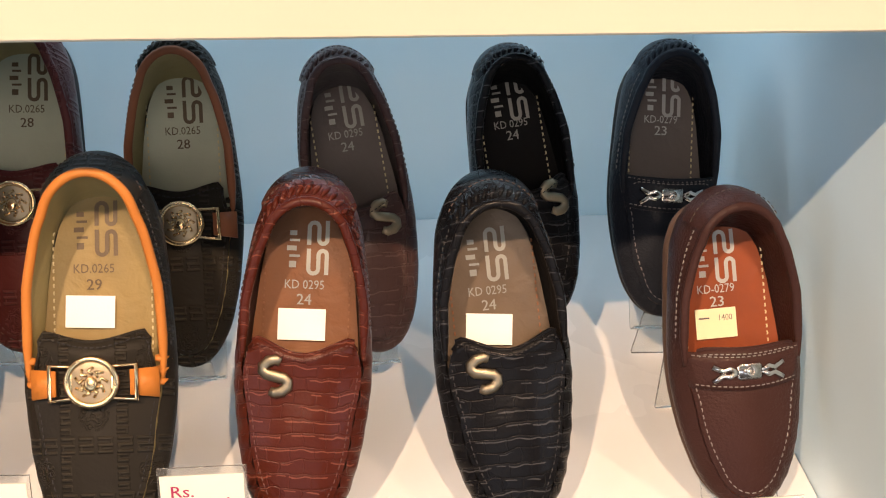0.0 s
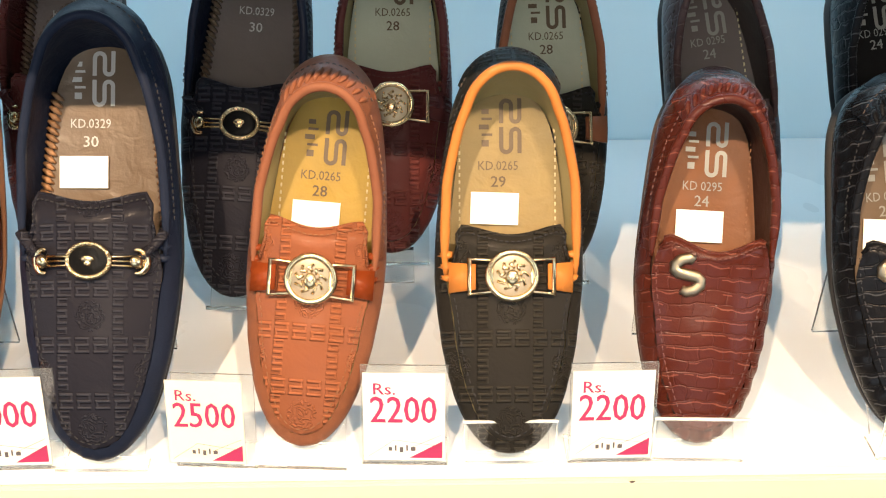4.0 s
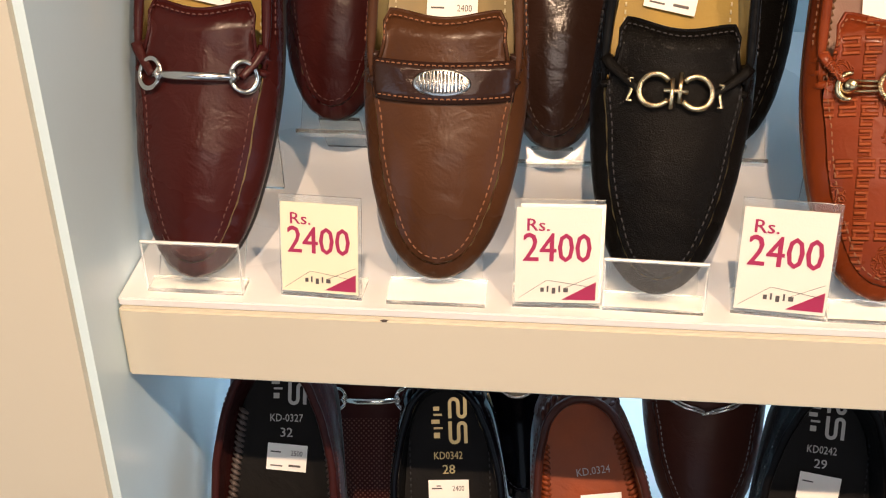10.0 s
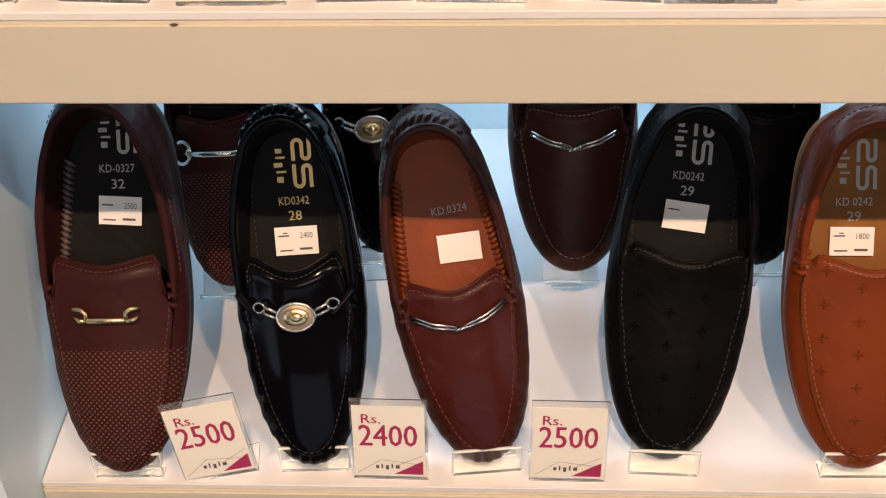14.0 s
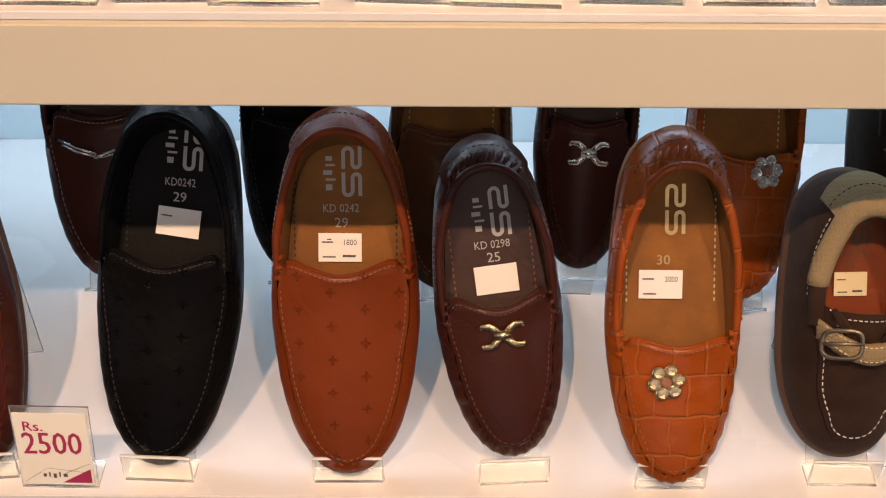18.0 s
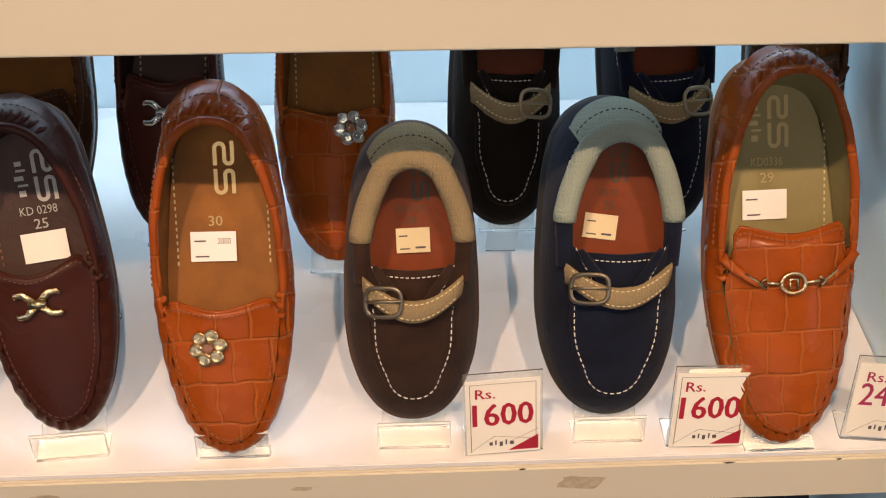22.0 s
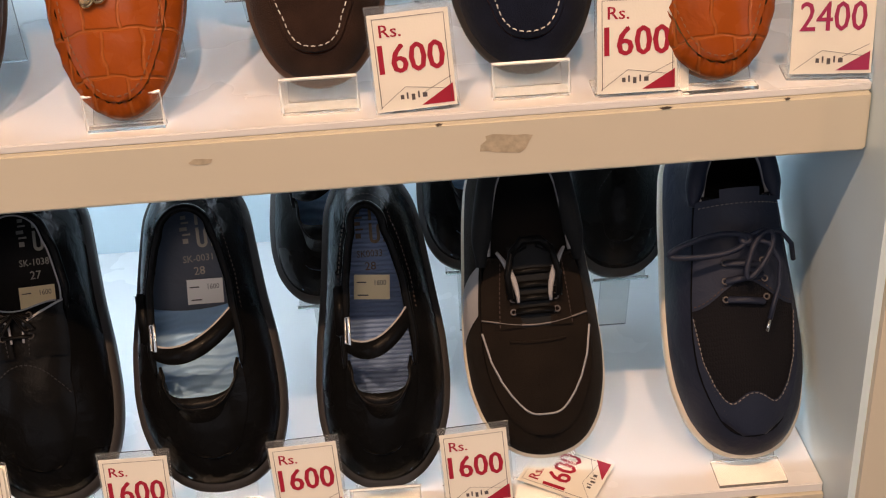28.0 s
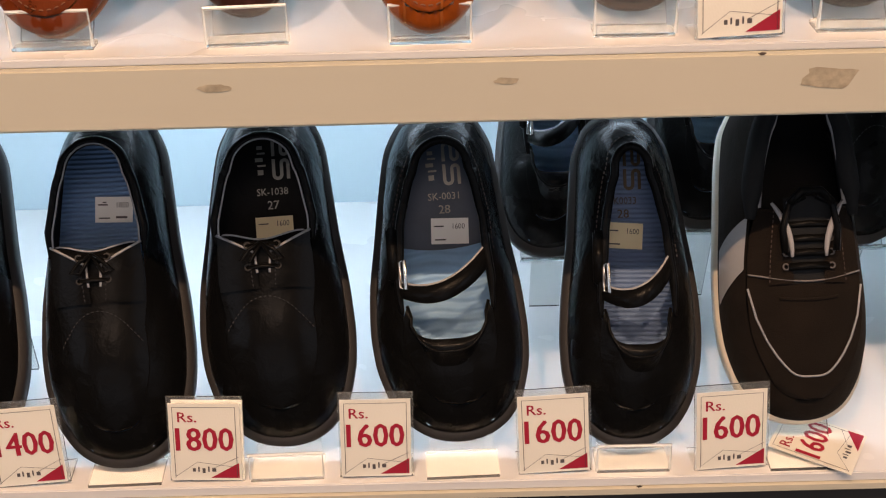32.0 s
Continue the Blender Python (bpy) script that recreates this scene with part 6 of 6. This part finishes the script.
    insole_print(ob, form, code, size, M["silverfoil"] if insole != "linblueg" else M["darkink"], big=0.92, emblem=bool(code), word=bool(code), mark=tag[0] if tag else 0.6)
    if tag:
        sticker(ob, form, *tag)
    lay(ob, form)
    set_on(ob, "C", row, x, s, yaw)
    stand("C", row, x, s, yaw, lip)
    return ob


def sneaker(x, s, yaw, length, width, upper, overlay, collar, toe, label, stripe=None, bow=False, lace="black", lining="greylining"):
    """Low lace-up sneaker with a cream cup sole."""
    ob = new("sneaker")
    tagged(ob, label, "shoe", "sneakers")
    form = Last(length, width, TRAINER, 0.0115, 0.0092, 0.012, (0.028, 0.034, 0.040, 0.044, 0.049, 0.054, 0.064), bend=-0.004, seam_in=0.0090)
    crown = 0.010
    mats = dict(wall=L[overlay], apron=L[upper], rim=L[collar], lining=L["linblack"], insole=L["linblack"], sole=M["solew"], thread=M["threadd"])
    throat = 0.73 if bow else 0.59
    shoe_core(ob, form, mats, throat, 0.0, 0.0056, crown=crown, puckers=0, dip=0.006, edge=3.0, sole_h=0.013, sole_grow=0.0006, seam=False)
    # toe guard, eyestays, tongue
    v = []
    for r in np.linspace(0, 1, 8):
        for c in np.linspace(-1, 1, 21):
            y = form.toe_in + 0.001 + r * length * (0.10 + 0.022 * math.cos(c * 4) + 0.26 * abs(c) ** 6 if bow else 0.06 + 0.25 * abs(c) ** 4)
            v.append(form.vamp(y, c * 0.985, crown) + Vector((0, 0, 0.0018)))
    mk("toe_guard", *(v, grid_faces(8, 21)), L[toe], ob)
    if bow:
        mk("toe_stitching", *stitch_geo([p + Vector((0, -0.001, 0.0006)) for p in v[-21:]], 0.0018, 0.0009), M["threadw"], ob)
    else:
        mk("toe_piping", *tube_geo([p + Vector((0, 0, 0.0003)) for p in v[-21:]], 0.0006, False, 5), L[lining], ob, "thin pale toe piping")
    if bow:
        v = []
        for r in np.linspace(0, 1, 12):
            for c in np.linspace(-0.985, 0.985, 21):
                low = 0.455 + 0.035 * math.cos(c * 3.2)
                y = length * (low + (throat - 0.012 - low) * r)
                v.append(form.vamp(y, c, crown) + Vector((0, 0, 0.0020 + 0.003 * r ** 9)))
        mk("quarter", *(v, grid_faces(12, 21)), L[overlay], ob, "smooth navy quarter")
        mk("quarter_stitching", *stitch_geo([p + Vector((0, 0.002, 0.0008)) for p in v[:21]], 0.0016, 0.001), M["threadd"], ob)
        mk("collar_stitching", *stitch_geo([p + Vector((0, -0.004, 0.0010)) for p in v[-21:]], 0.0016, 0.001), M["threadw"], ob)
    for q in () if bow else (-1, 1):
        v = []
        for r in np.linspace(0, 1, 10):
            for k in np.linspace(0, 1, 6):
                y = length * (0.38 + 0.22 * r)
                c = q * (0.26 + 0.10 * r + 0.40 * k * (1 - 0.35 * r))
                v.append(form.vamp(y, c, crown) + Vector((0, 0, 0.0026)))
        mk("eyestay", *(v, grid_faces(10, 6)), L[overlay], ob)
        mk("eyestay_stitching", *stitch_geo([v[i * 6 + 5] + Vector((0, 0, 0.0007)) for i in range(10)], 0.0016, 0.001), M["threadd"], ob)
    b = math.acos(1 - 2 * (throat + 0.03))
    mk("lining_edge", *tube_geo([form.top(a, 0.0036) + Vector((0, 0, 0.0026)) for a in np.linspace(b, 2 * math.pi - b, 60)], 0.0014, False, 8), L[lining], ob, "pale padded lining edge")
    for q in () if bow else (-1, 1):
        mk("lining_fold", *tube_geo([form.vamp(length * (0.45 + 0.15 * k), q * (0.30 + 0.40 * k * k), crown) + Vector((0, 0, 0.0052 + 0.002 * k)) for k in np.linspace(0, 1, 10)], [0.0008 + 0.0009 * math.sin(k * math.pi) for k in np.linspace(0, 1, 10)], False, 8), L[lining], ob, "pale lining edge")
    pale = M["threadw" if upper == "suedeh" else "threadd"]
    if upper == "suedeh":
        mk("vamp_seam", *tube_geo([form.vamp(length * (0.41 - 0.025 * math.cos(c * 1.8)), c, crown) + Vector((0, 0, 0.0022)) for c in np.linspace(-0.98, 0.98, 40)], 0.0005, False, 5), pale, ob)
        mk("vamp_fold", *tube_geo([form.vamp(length * (0.335 + 0.03 * abs(c) ** 2), c, crown) + Vector((0, 0, 0.0014)) for c in np.linspace(-0.5, 0.5, 24)], 0.0008, False, 6), L[upper], ob)
    for q in (-1, 1) if bow else ():
        mk("side_seam", *stitch_geo([form.vamp(length * (0.40 - 0.30 * k), q * (0.97 - 0.22 * k), crown) + Vector((0, 0, 0.0012)) for k in np.linspace(0, 1, 24)], 0.0016, 0.0009), pale, ob)
    v = []
    for r in np.linspace(0, 1, 10):
        for c in np.linspace(-1, 1, 9):
            p = form.vamp(length * ((0.50 if bow else 0.38) + (throat - (0.49 if bow else 0.36)) * r), c * (0.30 + 0.20 * r), crown)
            v.append(p + Vector((0, 0, 0.001 + 0.006 * r * r)))
    mk("tongue", *(v, grid_faces(10, 9)), L[collar], ob)
    rungs = (0.44, 0.49, 0.54) if bow else (0.425, 0.462, 0.50, 0.54)
    for i, e in enumerate(rungs):
        lace_bar(ob, form, length * e, length * (e + (0.012 if i % 2 else -0.012) * bow), 0.34 + i * 0.03, crown, L[lace], 0.0020)
    for q in (-1, 1):
        for e in rungs:
            p = form.vamp(length * e, q * 0.40, crown) + Vector((0, 0, 0.0044))
            mk("eyelet", *ring_geo(p, 0.0015, 0.0015, 0.0005, 5, 10), M["ink"], ob)
    p = form.vamp(length * 0.60, 0, crown) + Vector((0, 0, 0.010))
    if bow:
        # two uneven loops, one end tucked aside and one hanging over the toe
        for cx, cy, long, thin, turn, drop in ((-0.0205, -0.0035, 0.0205, 0.0050, 6, 0.007), (0.0060, -0.0100, 0.0140, 0.0046, 58, 0.001)):
            ca, sa = math.cos(radians(turn)), math.sin(radians(turn))
            ring_pts = []
            for a in np.linspace(0, 2 * math.pi, 28, endpoint=False):
                ex, ey = long * math.cos(a), thin * math.sin(a) * (1 + 0.25 * math.cos(a))
                ring_pts.append(p + Vector((cx + ex * ca - ey * sa, cy + ex * sa + ey * ca, 0.0015 + 0.0015 * math.sin(a) - drop * max(0.0, -math.cos(a)) ** 2)))
            mk("bow", *tube_geo(ring_pts, 0.0016, True, 7), L["navytrim"], ob)
        for way in (((0, 0, 0), (0.010, 0.003, 0.0015), (0.020, 0.002, -0.002), (0.027, -0.004, -0.009), (0.029, -0.012, -0.016)), ((0, 0, 0), (0.012, -0.004, 0.001), (0.018, -0.014, -0.003), (0.017, -0.026, -0.0065), (0.013, -0.036, -0.0075), (0.010, -0.044, -0.0082))):
            line = [p + Vector(w) for w in way]
            end = mk("lace_end", *tube_geo(line, 0.0014, False, 7), L["navytrim"], ob)
        mk("aglet", *tube_geo([line[-1], line[-1] + Vector((-0.0025, -0.0065, -0.0006))], 0.0010, False, 7), M["silver"], end, "metal lace tip")
        mk("knot", *ring_geo(p + Vector((0, -0.001, 0.001)), 0.0026, 0.0022, 0.0019, 7, 12), L["navytrim"], ob)
    else:
        for q in (-1, 1):
            mk("lace_loop", *tube_geo([p + Vector((q * 0.003, 0.002, -0.001)), p + Vector((q * 0.011, -0.002, -0.002)), p + Vector((q * 0.014, -0.014, -0.006)), p + Vector((q * 0.013, -0.026, -0.008))], 0.0019, False, 6), L[lace], ob)
        mk("lace_loop", *tube_geo([p + Vector((-0.011, -0.002, -0.001)), p + Vector((-0.005, 0.004, 0.001)), p + Vector((0.005, 0.004, 0.001)), p + Vector((0.011, -0.002, -0.001))], 0.0022, False, 6), L[lace], ob)
    if stripe:
        v = []
        for k in np.linspace(0.35, 1.0, 6):
            for a in np.linspace(2 * math.pi - 1.65, 2 * math.pi - 1.32, 6):
                v.append(form.wall(a + (k - 0.6) * -0.25, k, 0.0012))
        mk("side_stripe", *(v, grid_faces(6, 6)), L[stripe], ob, "grey reflective stripe")
    lay(ob, form)
    set_on(ob, "C", "f", x, s, yaw)
    stand("C", "f", x, s, yaw, False)
    return ob


school_shoe(0.4275, -0.0024, -3.3, 0.1963, 0.0781, "black leather lace-up school shoe with a blue ribbed insole", "lace", "linblue", "", "", (0.70, lab, -4, 0.001, 0.0205, 0.0140, 4, "1800"), False, mirror=-1)
school_shoe(0.5143, 0.0072, -2.9, 0.1871, 0.0804, "black leather lace-up school shoe with a black insole", "lace", "linblack", "SK-1038", "27", (0.62, lab2, 0, 0.0, 0.0205, 0.0120, 1, "1600"), mirror=-1)
school_shoe(0.6085, 0.0076, -3.2, 0.1822, 0.0816, "black bar-strap school shoe with a pale blue insole", "bar", "linwave", "SK-0031", "28", (0.61, lab, -3, 0.002, 0.0205, 0.0140, 2, "1600"), False, mirror=-1)
school_shoe(0.6992, 0.0022, 0.1, 0.1816, 0.0726, "black bar-strap school shoe with a grey-blue ribbed insole", "bar", "linblueg", "SK0033", "28", (0.615, lab2, -4, 0.0, 0.0205, 0.0140, 2, "1600"), mirror=1)
sneaker(0.7921, 0.0104, -1.1, 0.1864, 0.0791, "suedeh", "suedeh", "mesh", "suedeh", "black suede sneaker with grey trim and cream sole", "reflect")
sneaker(0.9064, 0.0011, -0.6, 0.1961, 0.0762, "navymesh", "navytrim", "navytrim", "navytrim", "navy and black knit sneaker with a tied bow and cream sole", None, True, "navytrim")
school_shoe(0.3366, 0.0054, -3.1, 0.1827, 0.0752, "plain black lace-up school shoe", "lace", "linblack", mirror=-1)
for bx, bs, kind, ins in ((0.6648, 0.031, "bar", "linwave"), (0.7603, 0.046, "bar", "linwave"), (0.8544, 0.034, "lace", "linblack")):
    school_shoe(bx, bs, 0.5, 0.155, 0.0648, "black school shoe in the back row", kind, ins, row="k")
loafer("C", "f", 0.0280, 0.0034, 1.3, 0.1365, 0.0661, "tan", "tan", "canvas", "linolive", "lintan", "small tan loafer on the bottom shelf", None, "KD 0230", "", "darkink", "threado", "tansole", group="small shoes on the bottom shelf")
loafer("C", "f", 0.1418, 0.0035, -0.7, 0.1383, 0.0678, "navytrim", "navytrim", "linblue", "linblueg", "linblack", "small blue slip-on shoe on the bottom shelf", None, "", "", "whiteink", "threadw", group="small shoes on the bottom shelf")
loafer("C", "f", 0.2366, 0.0033, -2.1, 0.1383, 0.0694, "lingrey", "lingrey", "greylining", "linblack", "linblack", "small grey slip-on shoe on the bottom shelf", None, "", "", "whiteink", "threadw", group="small shoes on the bottom shelf")
loafer("C", "k", 0.0877, 0.0091, -0.2, 0.1390, 0.0641, "brown", "brown", "brown", "lintan", "lintan", "small brown loafer at the back of the bottom shelf", None, "", "", "whiteink", "threado", group="small shoes on the bottom shelf")
for px, price, yaw, roll in ((0.3781, "1400", 3, -2), (0.4712, "1800", 0, 2), (0.5620, "1600", 1, 1), (0.6574, "1600", 1, -2), (0.7516, "1600", 2, -2)):
    price_card("C", px, price, M["red"], M["paper"], yaw=yaw, roll=roll, y=0.0035, behind=0.0015 if price == "1800" else 0.0)
fallen = price_card("C", 0.8380, "1600", M["red"], M["paper"], holder=None)
fallen.matrix_basis = Matrix.Translation((0.8230, 0.0095, ZC + 0.0030)) @ pose(0, 0, 0, 0, 0, 60) @ pose(0, 0, 0, -86)
tagged(fallen, "white price card fallen flat under a sneaker's toe", "price tag")
